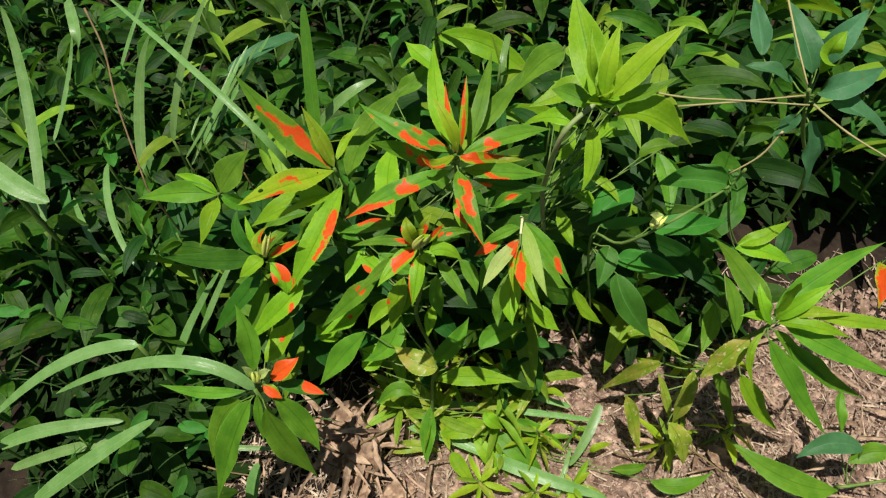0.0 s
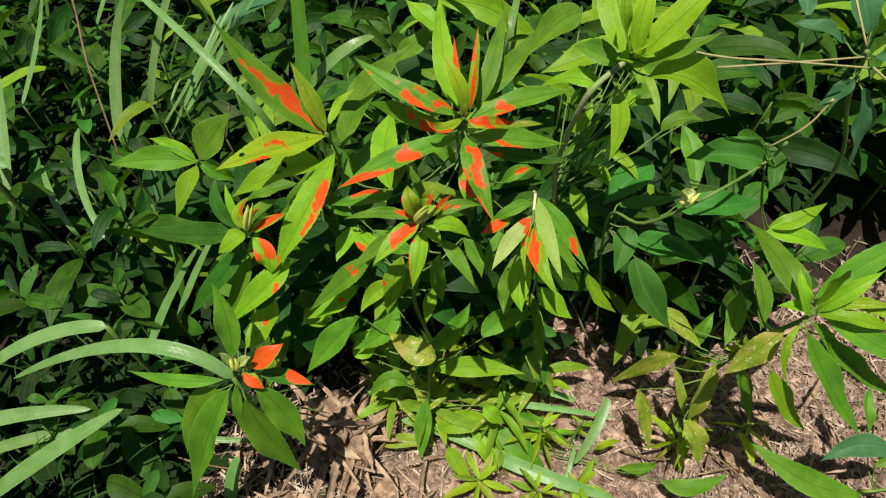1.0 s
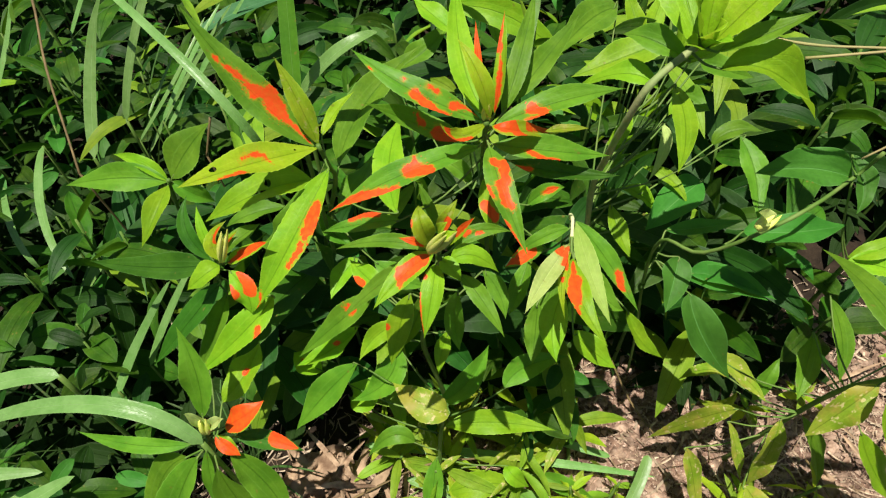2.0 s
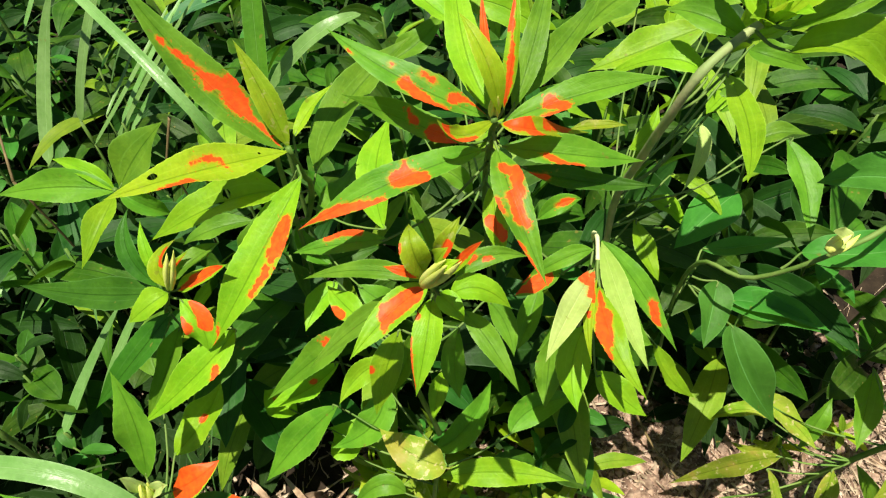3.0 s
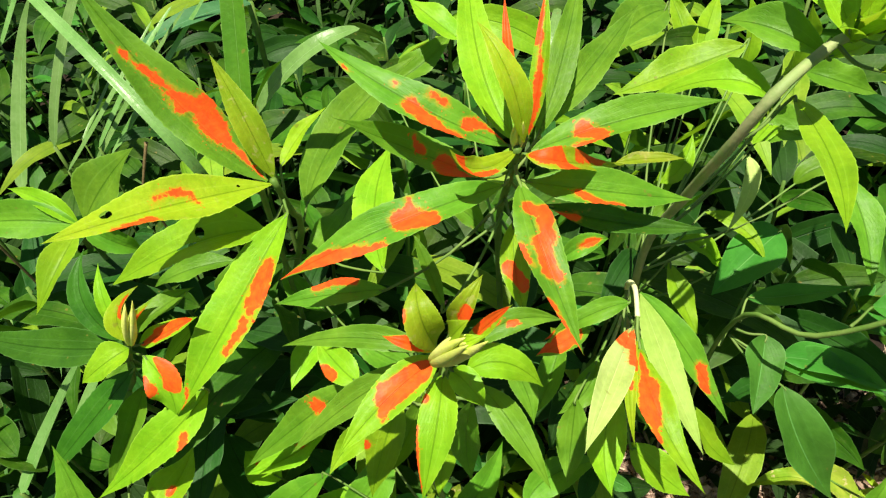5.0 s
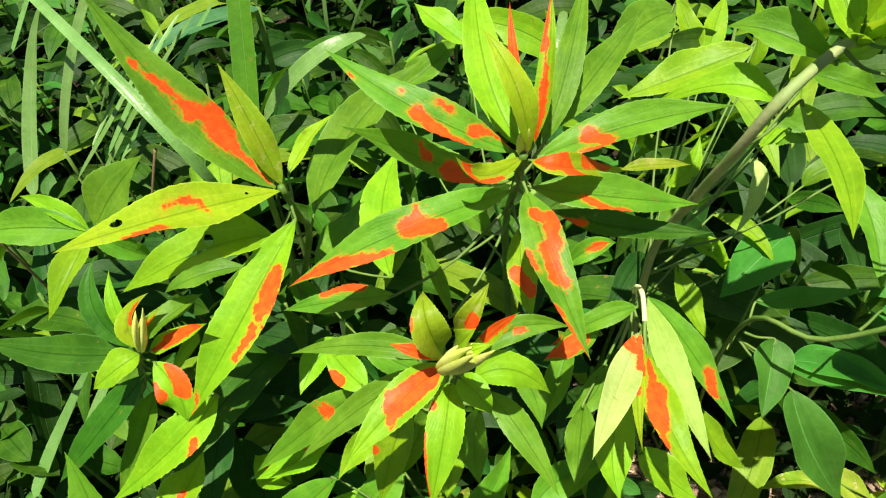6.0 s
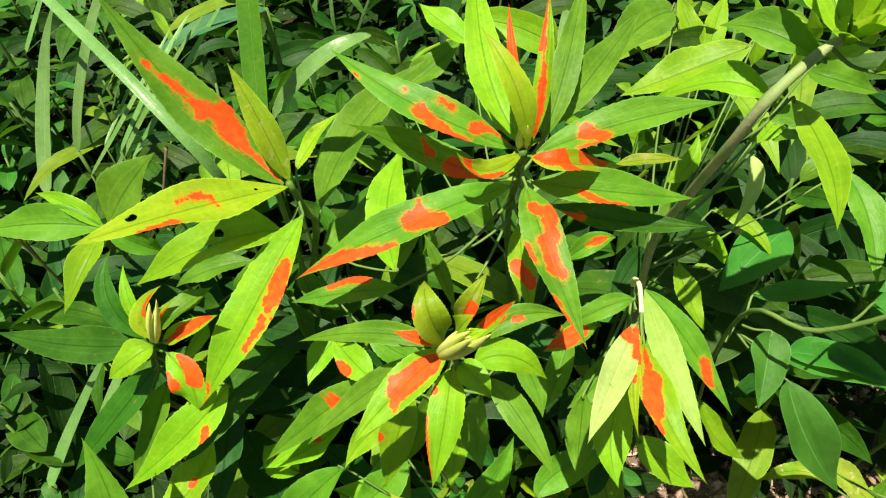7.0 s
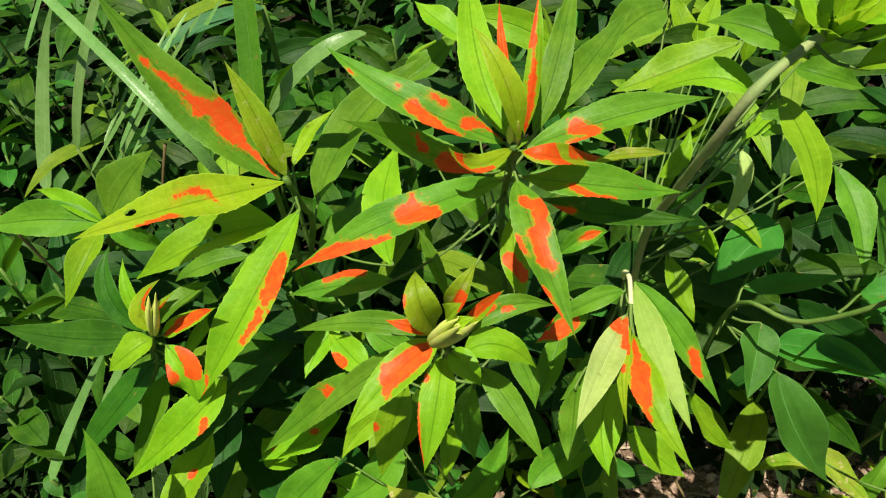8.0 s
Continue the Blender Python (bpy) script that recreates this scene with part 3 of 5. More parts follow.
    leaf(p, (-0.1518, 0.3407, 0.3006), (-0.1354, 0.3414, 0.3112), (-0.1170, 0.3412, 0.3252), 0.0095, "l", [(0.08, 0.20, 0.38, 0.00, 0.043), (0.38, 0.00, 0.82, -0.30, 0.069)], fold=0.50, roll=0.00)
    leaf(p, (-0.1560, 0.3391, 0.3001), (-0.1641, 0.3313, 0.2996), (-0.1775, 0.3265, 0.2890), 0.0149, "l", fold=0.50, roll=0.00)
    leaf(p, (-0.1510, 0.3388, 0.2948), (-0.1403, 0.3289, 0.2841), (-0.1391, 0.3218, 0.2693), 0.0154, "l", [(0.23, -0.70, 0.48, -0.40, 0.106), (0.27, 1.00, 0.44, 0.80, 0.065), (0.34, -1.00, 0.36, -1.00, 0.024)], fold=0.50, roll=0.00)
    leaf(p, (-0.1618, 0.3399, 0.2791), (-0.1868, 0.3221, 0.2551), (-0.2198, 0.3070, 0.2193), 0.0178, "d", fold=0.50, roll=0.00)
    leaf(p, (-0.1599, 0.3378, 0.2682), (-0.1736, 0.3229, 0.2399), (-0.1959, 0.3071, 0.2001), 0.0149, "g", fold=0.50, roll=0.00)
    leaf(p, (-0.1260, 0.3334, 0.2734), (-0.1467, 0.3143, 0.2567), (-0.1889, 0.2974, 0.2195), 0.0206, "l", [(0.37, -0.70, 0.39, -0.90, 0.022)], fold=0.50, roll=0.00)
    leaf(p, (-0.1580, 0.3470, 0.3000), (-0.1460, 0.3570, 0.3050), (-0.1360, 0.3740, 0.3000), 0.0135, "g")
    bud(p, (-0.1530, 0.3390, 0.3050), (-0.1400, 0.3400, 0.3400), 0.0073)
    p = plant("goldenrod", (-0.01, 0.355, 0), "young shoot with a pale bud and orange-dabbed leaves", "plant", GR)
    stem(p, [(-0.009, 0.290, 0.390), (-0.013, 0.306, 0.340), (-0.021, 0.322, 0.270), (-0.030, 0.339, 0.200)])
    leaf(p, (-0.0116, 0.2910, 0.3850), (-0.0247, 0.2779, 0.3857), (-0.0387, 0.2629, 0.3779), 0.0109, "l", [(0.14, 0.10, 0.39, 0.20, 0.056), (0.19, -0.10, 0.53, 0.00, 0.072), (0.31, 0.20, 0.53, 0.20, 0.056), (0.50, 0.60, 0.62, -0.40, 0.028), (0.57, -0.30, 0.65, -0.80, 0.016)], fold=0.40, roll=0.00)
    leaf(p, (-0.0153, 0.2960, 0.3757), (-0.0397, 0.2882, 0.3607), (-0.0613, 0.2758, 0.3443), 0.0091, "g", fold=0.50, roll=0.00)
    leaf(p, (-0.0104, 0.2887, 0.3798), (-0.0117, 0.2720, 0.3772), (-0.0153, 0.2573, 0.3607), 0.0103, "l", [(0.25, 1.00, 0.26, 0.90, 0.035), (0.50, 1.00, 0.73, 1.00, 0.013), (0.73, 1.00, 0.92, 1.00, 0.018)], fold=0.40, roll=0.00)
    leaf(p, (-0.0078, 0.2872, 0.3852), (-0.0027, 0.2817, 0.3868), (0.0023, 0.2781, 0.3801), 0.0074, "l", fold=0.30, roll=0.00)
    leaf(p, (-0.0035, 0.2872, 0.3842), (0.0077, 0.2899, 0.3857), (0.0203, 0.2893, 0.3724), 0.0097, "l", fold=0.35, roll=0.00)
    leaf(p, (-0.0049, 0.2910, 0.3907), (0.0021, 0.2933, 0.4002), (0.0086, 0.2940, 0.4100), 0.0043, "y", [(0.37, -0.50, 0.85, -0.30, 0.067)], fold=0.50, roll=0.00)
    leaf(p, (-0.0020, 0.2980, 0.3800), (0.0100, 0.3050, 0.3850), (0.0270, 0.3090, 0.3800), 0.0074, "g", [(.3, -.3, .1, .3), (.5, .2, .08, .3)])
    leaf(p, (-0.0090, 0.2943, 0.3911), (-0.0047, 0.2918, 0.4107), (0.0003, 0.2987, 0.4168), 0.0060, "o", [(0.37, 0.50, 0.52, 0.40, 0.047)], fold=0.45, roll=0.00)
    leaf(p, (-0.0123, 0.2916, 0.3897), (-0.0158, 0.2889, 0.4098), (-0.0179, 0.2998, 0.4106), 0.0093, "o", [(0.62, -1.00, 0.57, -1.00, 0.032)], fold=0.40, roll=0.00)
    leaf(p, (-0.0125, 0.2930, 0.3850), (-0.0355, 0.2954, 0.3879), (-0.0618, 0.2980, 0.3770), 0.0072, "g", fold=0.50, roll=0.00)
    leaf(p, (-0.0123, 0.2908, 0.3899), (-0.0198, 0.2880, 0.3981), (-0.0275, 0.2902, 0.3982), 0.0040, "y", [(0.91, -0.70, 0.32, 0.40, 0.109)], fold=0.50, roll=0.00)
    leaf(p, (0.0010, 0.2960, 0.3600), (0.0124, 0.2821, 0.3580), (0.0243, 0.2668, 0.3468), 0.0090, "g", fold=0.50, roll=0.00)
    leaf(p, (-0.0299, 0.3149, 0.3099), (-0.0374, 0.3019, 0.2900), (-0.0430, 0.2883, 0.2674), 0.0143, "l", [(0.50, 1.00, 0.51, 0.90, 0.038)], fold=0.40, roll=0.00)
    leaf(p, (-0.0210, 0.3190, 0.3100), (-0.0280, 0.3070, 0.2900), (-0.0360, 0.2940, 0.2800), 0.0117, "g")
    leaf(p, (-0.0571, 0.3411, 0.2701), (-0.0869, 0.3340, 0.2400), (-0.1200, 0.3201, 0.2101), 0.0166, "g", [(0.33, 0.20, 0.33, 0.20, 0.042)], fold=0.50, roll=0.00)
    leaf(p, (-0.0515, 0.3306, 0.2898), (-0.0628, 0.3404, 0.2894), (-0.0751, 0.3544, 0.2879), 0.0137, "l", [(0.52, -1.00, 0.44, -0.90, 0.109)], fold=0.40, roll=0.00)
    leaf(p, (-0.0110, 0.2860, 0.3950), (-0.0060, 0.2780, 0.4140), (0.0010, 0.2780, 0.4200), 0.0055, "y")
    leaf(p, (-0.0100, 0.2880, 0.3950), (-0.0070, 0.2800, 0.4160), (-0.0030, 0.2790, 0.4250), 0.0066, "y")
    leaf(p, (-0.0010, 0.3050, 0.3300), (-0.0030, 0.3020, 0.3000), (-0.0000, 0.2930, 0.2800), 0.0115, "g")
    leaf(p, (-0.0770, 0.3420, 0.2200), (-0.0980, 0.3330, 0.2000), (-0.1270, 0.3230, 0.1900), 0.0192, "l", [(.4, .2, .06, .2)])
    leaf(p, (-0.0430, 0.3340, 0.2400), (-0.0610, 0.3290, 0.2300), (-0.0730, 0.3140, 0.2200), 0.0147, "l")
    leaf(p, (-0.0090, 0.3290, 0.2400), (-0.0140, 0.3190, 0.2300), (-0.0160, 0.3050, 0.2200), 0.0124, "l")
    leaf(p, (0.0130, 0.3530, 0.2800), (0.0240, 0.3430, 0.2700), (0.0290, 0.3280, 0.2600), 0.0120, "g")
    leaf(p, (-0.0760, 0.3750, 0.2600), (-0.0870, 0.3630, 0.2550), (-0.0930, 0.3460, 0.2500), 0.0138, "l")
    bud(p, (-0.0120, 0.2830, 0.3980), (-0.0000, 0.2720, 0.4300), 0.0078)
    p = plant("goldenrod", (0.085, 0.42, 0), "shoot with drooping pale leaves and orange patches", "plant", GR)
    stem(p, [(0.0650, 0.3440, 0.3310), (0.067, 0.361, 0.327), (0.069, 0.375, 0.310), (0.096, 0.434, 0.200)], 0.0015, 0.0010, STEM_PALE)
    leaf(p, (0.0640, 0.3419, 0.3263), (0.0470, 0.3048, 0.3469), (0.0338, 0.2750, 0.3570), 0.0108, "p", [(0.14, 1.00, 0.16, -0.40, 0.045), (0.06, -0.30, 0.28, -1.00, 0.033)], fold=0.40, roll=0.00)
    leaf(p, (0.0642, 0.3343, 0.3290), (0.0568, 0.3110, 0.3350), (0.0590, 0.2926, 0.3217), 0.0047, "y", [(0.10, 0.80, 0.33, -0.80, 0.031), (0.49, -0.10, 0.54, -0.20, 0.015)], fold=0.50, roll=0.00)
    leaf(p, (0.0661, 0.3337, 0.3237), (0.0664, 0.3020, 0.3316), (0.0813, 0.2764, 0.3215), 0.0118, "l", [(0.08, 0.00, 0.30, 0.00, 0.031), (0.31, -0.10, 0.54, 0.50, 0.048), (0.56, 0.60, 0.65, 1.00, 0.021)], fold=0.40, roll=0.00)
    leaf(p, (0.0690, 0.3585, 0.3267), (0.0748, 0.3213, 0.3269), (0.0852, 0.2926, 0.3167), 0.0106, "q", fold=0.30, roll=0.00)
    leaf(p, (0.0690, 0.3589, 0.3270), (0.0886, 0.3418, 0.3109), (0.1104, 0.3203, 0.2853), 0.0119, "g", [(0.67, -0.20, 0.74, 0.40, 0.039), (0.11, 1.00, 0.18, 1.00, 0.021)], fold=0.45, roll=0.00)
    leaf(p, (0.0656, 0.3574, 0.3215), (0.0497, 0.3537, 0.3171), (0.0305, 0.3498, 0.3004), 0.0093, "g", [(0.93, 1.00, 1.00, -1.00, 0.047)], fold=0.50, roll=0.00)
    leaf(p, (0.0640, 0.3320, 0.2900), (0.0570, 0.3120, 0.2800), (0.0600, 0.2920, 0.2700), 0.0168, "l")
    leaf(p, (0.0520, 0.3480, 0.2500), (0.0510, 0.3330, 0.2300), (0.0490, 0.3150, 0.2200), 0.0158, "g")
    leaf(p, (0.0730, 0.3210, 0.2600), (0.0860, 0.3120, 0.2500), (0.1030, 0.3040, 0.2400), 0.0170, "l")
    leaf(p, (0.1050, 0.4210, 0.2700), (0.1120, 0.4020, 0.2600), (0.1200, 0.3870, 0.2500), 0.0119, "l")
    leaf(p, (0.0870, 0.3800, 0.2600), (0.0970, 0.3560, 0.2500), (0.1130, 0.3490, 0.2400), 0.0151, "g")
    leaf(p, (0.0460, 0.3790, 0.2600), (0.0390, 0.3570, 0.2500), (0.0320, 0.3430, 0.2400), 0.0142, "g")
    leaf(p, (0.0650, 0.3710, 0.2500), (0.0590, 0.3570, 0.2400), (0.0450, 0.3480, 0.2300), 0.0131, "g")
    leaf(p, (0.1200, 0.3620, 0.2200), (0.1320, 0.3480, 0.2000), (0.1530, 0.3440, 0.1800), 0.0149, "l")
    p = plant("goldenrod", (0.12, 0.45, 0), "tall light green plant on a thick leaning stem", "plant", GR)
    stem(p, [(0.120, 0.390, 0.432), (0.113, 0.389, 0.426), (0.095, 0.374, 0.419), (0.089, 0.377, 0.392), (0.088, 0.392, 0.353), (0.090, 0.421, 0.275)], 0.0023, 0.0019, STEM_GREY)
    leaf(p, (0.1167, 0.4007, 0.3974), (0.1139, 0.3582, 0.4056), (0.1011, 0.3177, 0.4148), 0.0109, "l", fold=0.35, roll=0.20)
    leaf(p, (0.1063, 0.3940, 0.4000), (0.0884, 0.4006, 0.4050), (0.0650, 0.4121, 0.3851), 0.0132, "l", fold=0.50, roll=0.00)
    leaf(p, (0.1550, 0.5361, 0.3301), (0.1190, 0.5283, 0.3178), (0.0777, 0.5128, 0.3108), 0.0245, "l", fold=0.40, roll=0.00)
    leaf(p, (0.1200, 0.3870, 0.4300), (0.1100, 0.4220, 0.4500), (0.1010, 0.4680, 0.4700), 0.0254, "l")
    leaf(p, (0.1240, 0.3900, 0.4300), (0.1450, 0.3950, 0.4600), (0.1720, 0.4110, 0.4800), 0.0182, "y")
    leaf(p, (0.1210, 0.3880, 0.4350), (0.1210, 0.3970, 0.4600), (0.1290, 0.4160, 0.4800), 0.0124, "y")
    leaf(p, (0.1330, 0.3860, 0.4200), (0.1590, 0.3820, 0.4200), (0.1980, 0.3910, 0.3800), 0.0277, "l")
    leaf(p, (0.1180, 0.3920, 0.4200), (0.0990, 0.4030, 0.4250), (0.0860, 0.4150, 0.4200), 0.0150, "g")
    leaf(p, (0.1280, 0.3870, 0.4300), (0.1480, 0.3870, 0.4400), (0.1720, 0.3930, 0.4500), 0.0112, "g")
    leaf(p, (0.1160, 0.3850, 0.4400), (0.1060, 0.3790, 0.4700), (0.1060, 0.3970, 0.4900), 0.0080, "l")
    leaf(p, (0.1320, 0.4420, 0.3300), (0.1340, 0.4290, 0.3200), (0.1250, 0.4160, 0.3000), 0.0075, "p")
    leaf(p, (0.1470, 0.4660, 0.3300), (0.1550, 0.4620, 0.3300), (0.1660, 0.4550, 0.3300), 0.0210, "g")
    leaf(p, (0.1160, 0.5740, 0.3300), (0.0930, 0.5570, 0.3300), (0.0610, 0.5080, 0.3300), 0.0279, "g")
    leaf(p, (0.1971, 0.4620, 0.3000), (0.2053, 0.4351, 0.2895), (0.2052, 0.4023, 0.2739), 0.0164, "g", fold=0.40, roll=0.00)
    leaf(p, (0.1470, 0.5940, 0.2800), (0.1430, 0.6200, 0.2900), (0.1360, 0.6480, 0.3000), 0.0164, "l")
    leaf(p, (0.1530, 0.5940, 0.2800), (0.1610, 0.6200, 0.2900), (0.1720, 0.6480, 0.3000), 0.0155, "l")
    leaf(p, (0.1690, 0.5590, 0.3000), (0.1680, 0.5660, 0.3200), (0.1630, 0.5770, 0.3400), 0.0133, "l")
    leaf(p, (0.1450, 0.4660, 0.3600), (0.1440, 0.4640, 0.3800), (0.1420, 0.4630, 0.4000), 0.0173, "l")
    leaf(p, (0.1160, 0.3930, 0.4200), (0.1280, 0.3980, 0.4200), (0.1430, 0.4090, 0.4200), 0.0086, "l")
    leaf(p, (0.1490, 0.4560, 0.3700), (0.1620, 0.4480, 0.3700), (0.1850, 0.4530, 0.3600), 0.0163, "g")
    leaf(p, (0.1560, 0.4730, 0.3300), (0.1450, 0.4600, 0.3300), (0.1370, 0.4500, 0.3300), 0.0112, "l")
    leaf(p, (0.1370, 0.4680, 0.2600), (0.1570, 0.4550, 0.2600), (0.1690, 0.4380, 0.2500), 0.0090, "l")
    leaf(p, (0.1060, 0.4720, 0.2800), (0.1170, 0.4760, 0.2900), (0.1240, 0.4940, 0.3000), 0.0109, "l")
    leaf(p, (0.0970, 0.4450, 0.2600), (0.1080, 0.4590, 0.2700), (0.1270, 0.4730, 0.2700), 0.0099, "g")
    leaf(p, (0.1900, 0.4830, 0.2700), (0.2040, 0.4880, 0.2800), (0.2270, 0.4880, 0.2800), 0.0157, "g")
    leaf(p, (0.1470, 0.4410, 0.2400), (0.1330, 0.4500, 0.2500), (0.1170, 0.4540, 0.2500), 0.0129, "l")
    leaf(p, (0.1220, 0.3920, 0.4280), (0.1220, 0.3830, 0.4450), (0.1250, 0.3800, 0.4520), 0.0125, "y")
    leaf(p, (0.1220, 0.3910, 0.4280), (0.1240, 0.3810, 0.4400), (0.1290, 0.3750, 0.4450), 0.0112, "l")
    leaf(p, (0.1200, 0.3900, 0.4280), (0.1120, 0.3790, 0.4400), (0.1060, 0.3760, 0.4420), 0.0096, "l")
    p = plant("vine", (0.17, 0.42, 0), "smooth-leaved blue-green vine among the plants", "vine", GR)
    stem(p, [(0.243, 0.387, 0.360), (0.238, 0.390, 0.335), (0.188, 0.350, 0.345), (0.153, 0.357, 0.300), (0.134, 0.381, 0.280), (0.141, 0.400, 0.200)], 0.0013, 0.0012)
    leaf(p, (0.1570, 0.3580, 0.2500), (0.1670, 0.3370, 0.2300), (0.1960, 0.3230, 0.1900), 0.0293, "b")
    leaf(p, (0.1510, 0.3820, 0.2600), (0.1460, 0.3650, 0.2550), (0.1380, 0.3420, 0.2500), 0.0208, "b")
    leaf(p, (0.1580, 0.3720, 0.2550), (0.1850, 0.3710, 0.2500), (0.2230, 0.3640, 0.2350), 0.0204, "b")
    leaf(p, (0.2410, 0.3950, 0.3300), (0.2110, 0.3960, 0.3370), (0.1790, 0.3910, 0.3370), 0.0290, "b")
    leaf(p, (0.1760, 0.3670, 0.3100), (0.2040, 0.3630, 0.3150), (0.2460, 0.3800, 0.3020), 0.0232, "b")
    leaf(p, (0.1570, 0.3720, 0.2500), (0.1830, 0.3690, 0.2500), (0.2170, 0.3630, 0.2350), 0.0178, "b")
    leaf(p, (0.2640, 0.3800, 0.2600), (0.2880, 0.3770, 0.2600), (0.3160, 0.3700, 0.2500), 0.0179, "l")
    leaf(p, (0.2670, 0.3850, 0.2600), (0.2870, 0.3860, 0.2700), (0.3170, 0.4050, 0.2700), 0.0131, "l")
    leaf(p, (0.2400, 0.4050, 0.3400), (0.2460, 0.3880, 0.3300), (0.2420, 0.3740, 0.3200), 0.0158, "b")
    leaf(p, (0.1720, 0.3410, 0.3500), (0.1670, 0.3420, 0.3550), (0.1620, 0.3410, 0.3600), 0.0105, "p")
    leaf(p, (0.1420, 0.3980, 0.2700), (0.1680, 0.4010, 0.2700), (0.1940, 0.4000, 0.2800), 0.0124, "b")
    leaf(p, (0.1840, 0.4630, 0.2500), (0.1600, 0.4410, 0.2500), (0.1370, 0.4210, 0.2400), 0.0284, "b")
    bud(p, (0.1660, 0.3410, 0.3450), (0.1750, 0.3450, 0.3560), 0.0093)
    p = plant("goldenrod", (0.25, 0.33, 0), "light green plant with arching narrow leaves over soil", "plant", GR)
    stem(p, [(0.264, 0.286, 0.295), (0.260, 0.289, 0.270), (0.262, 0.310, 0.200)])
    leaf(p, (0.2611, 0.2912, 0.2909), (0.2455, 0.3207, 0.3049), (0.2401, 0.3808, 0.2764), 0.0193, "g", fold=0.50, roll=0.00)
    leaf(p, (0.2637, 0.2900, 0.2951), (0.3001, 0.3169, 0.3114), (0.3565, 0.3447, 0.3205), 0.0171, "g", fold=0.55, roll=0.00)
    leaf(p, (0.2731, 0.2915, 0.2907), (0.2897, 0.2875, 0.3063), (0.3221, 0.2898, 0.2966), 0.0084, "o", fold=0.50, roll=0.00)
    leaf(p, (0.2934, 0.2880, 0.2975), (0.3309, 0.2865, 0.2936), (0.3685, 0.2829, 0.2882), 0.0108, "l", fold=0.4, roll=0, seed=703)
    leaf(p, (0.2722, 0.2876, 0.2904), (0.3061, 0.2676, 0.2836), (0.3710, 0.2543, 0.2552), 0.0169, "g", fold=0.50, roll=0.00)
    leaf(p, (0.2795, 0.2766, 0.2748), (0.3126, 0.2679, 0.2413), (0.3673, 0.2620, 0.1999), 0.0168, "g", fold=0.50, roll=0.00)
    leaf(p, (0.2602, 0.2751, 0.2851), (0.2896, 0.2554, 0.2414), (0.3320, 0.2320, 0.1882), 0.0187, "g", fold=0.50, roll=0.00)
    leaf(p, (0.2579, 0.2809, 0.2855), (0.2470, 0.2650, 0.2731), (0.2571, 0.2493, 0.2450), 0.0061, "l", fold=0.50, roll=0.00)
    leaf(p, (0.2562, 0.2718, 0.2260), (0.2774, 0.2598, 0.1894), (0.3094, 0.2503, 0.1494), 0.0172, "l", fold=0.40, roll=0.00)
    leaf(p, (0.2583, 0.2901, 0.2581), (0.2397, 0.2786, 0.2414), (0.2228, 0.2700, 0.2193), 0.0178, "s", fold=0.40, roll=0.00)
    leaf(p, (0.2524, 0.3490, 0.2162), (0.2487, 0.3306, 0.2000), (0.2374, 0.3052, 0.1940), 0.0158, "g", fold=0.40, roll=0.00)
    leaf(p, (0.2555, 0.3610, 0.2438), (0.2671, 0.3400, 0.2215), (0.2682, 0.3181, 0.1994), 0.0135, "g", fold=0.40, roll=0.00)
    leaf(p, (0.2650, 0.2900, 0.2950), (0.2640, 0.2900, 0.3300), (0.2640, 0.2870, 0.3500), 0.0105, "l")
    leaf(p, (0.2418, 0.3078, 0.1547), (0.2367, 0.2895, 0.1277), (0.2317, 0.2782, 0.0836), 0.0157, "s", fold=0.40, roll=0.00)
    leaf(p, (0.1859, 0.3043, 0.0970), (0.1958, 0.2868, 0.0698), (0.2069, 0.2656, 0.0285), 0.0145, "s", fold=0.40, roll=0.00)
    leaf(p, (0.2143, 0.3179, 0.1477), (0.1932, 0.3225, 0.1140), (0.1655, 0.3290, 0.0494), 0.0134, "s", fold=0.40, roll=0.00)
    leaf(p, (0.1799, 0.3390, 0.1999), (0.2053, 0.3297, 0.1870), (0.2271, 0.3142, 0.1702), 0.0145, "s", fold=0.40, roll=0.00)
    leaf(p, (0.2223, 0.2722, 0.1059), (0.2360, 0.2579, 0.0907), (0.2437, 0.2437, 0.0587), 0.0182, "s", fold=0.40, roll=0.00)
    leaf(p, (0.4280, 0.4060, 0.2000), (0.4230, 0.3820, 0.2000), (0.4160, 0.3580, 0.1900), 0.0173, "y", [(.55, 0, .4, .9)])
    leaf(p, (0.2660, 0.2880, 0.2930), (0.2790, 0.2910, 0.3150), (0.3030, 0.3030, 0.3250), 0.0115, "l")
    leaf(p, (0.2670, 0.2860, 0.2920), (0.2890, 0.2780, 0.3000), (0.3250, 0.2760, 0.2850), 0.0120, "l")
    leaf(p, (0.2630, 0.2850, 0.2900), (0.2510, 0.2910, 0.3100), (0.2490, 0.3060, 0.3200), 0.0110, "l")
    leaf(p, (0.2660, 0.2830, 0.2850), (0.2910, 0.2730, 0.2600), (0.3310, 0.2610, 0.2200), 0.0136, "g")
    leaf(p, (0.2610, 0.2870, 0.2920), (0.2490, 0.2870, 0.3000), (0.2360, 0.2870, 0.3000), 0.0094, "l")
    leaf(p, (0.2110, 0.3440, 0.1500), (0.1950, 0.3500, 0.1500), (0.1780, 0.3500, 0.1300), 0.0117, "s")
    leaf(p, (0.2200, 0.3360, 0.1400), (0.2070, 0.3280, 0.1300), (0.1930, 0.3390, 0.1200), 0.0101, "s")
    leaf(p, (0.2173, 0.3201, 0.1172), (0.2273, 0.3029, 0.0944), (0.2371, 0.2885, 0.0624), 0.0088, "s", fold=0.40, roll=0.00)
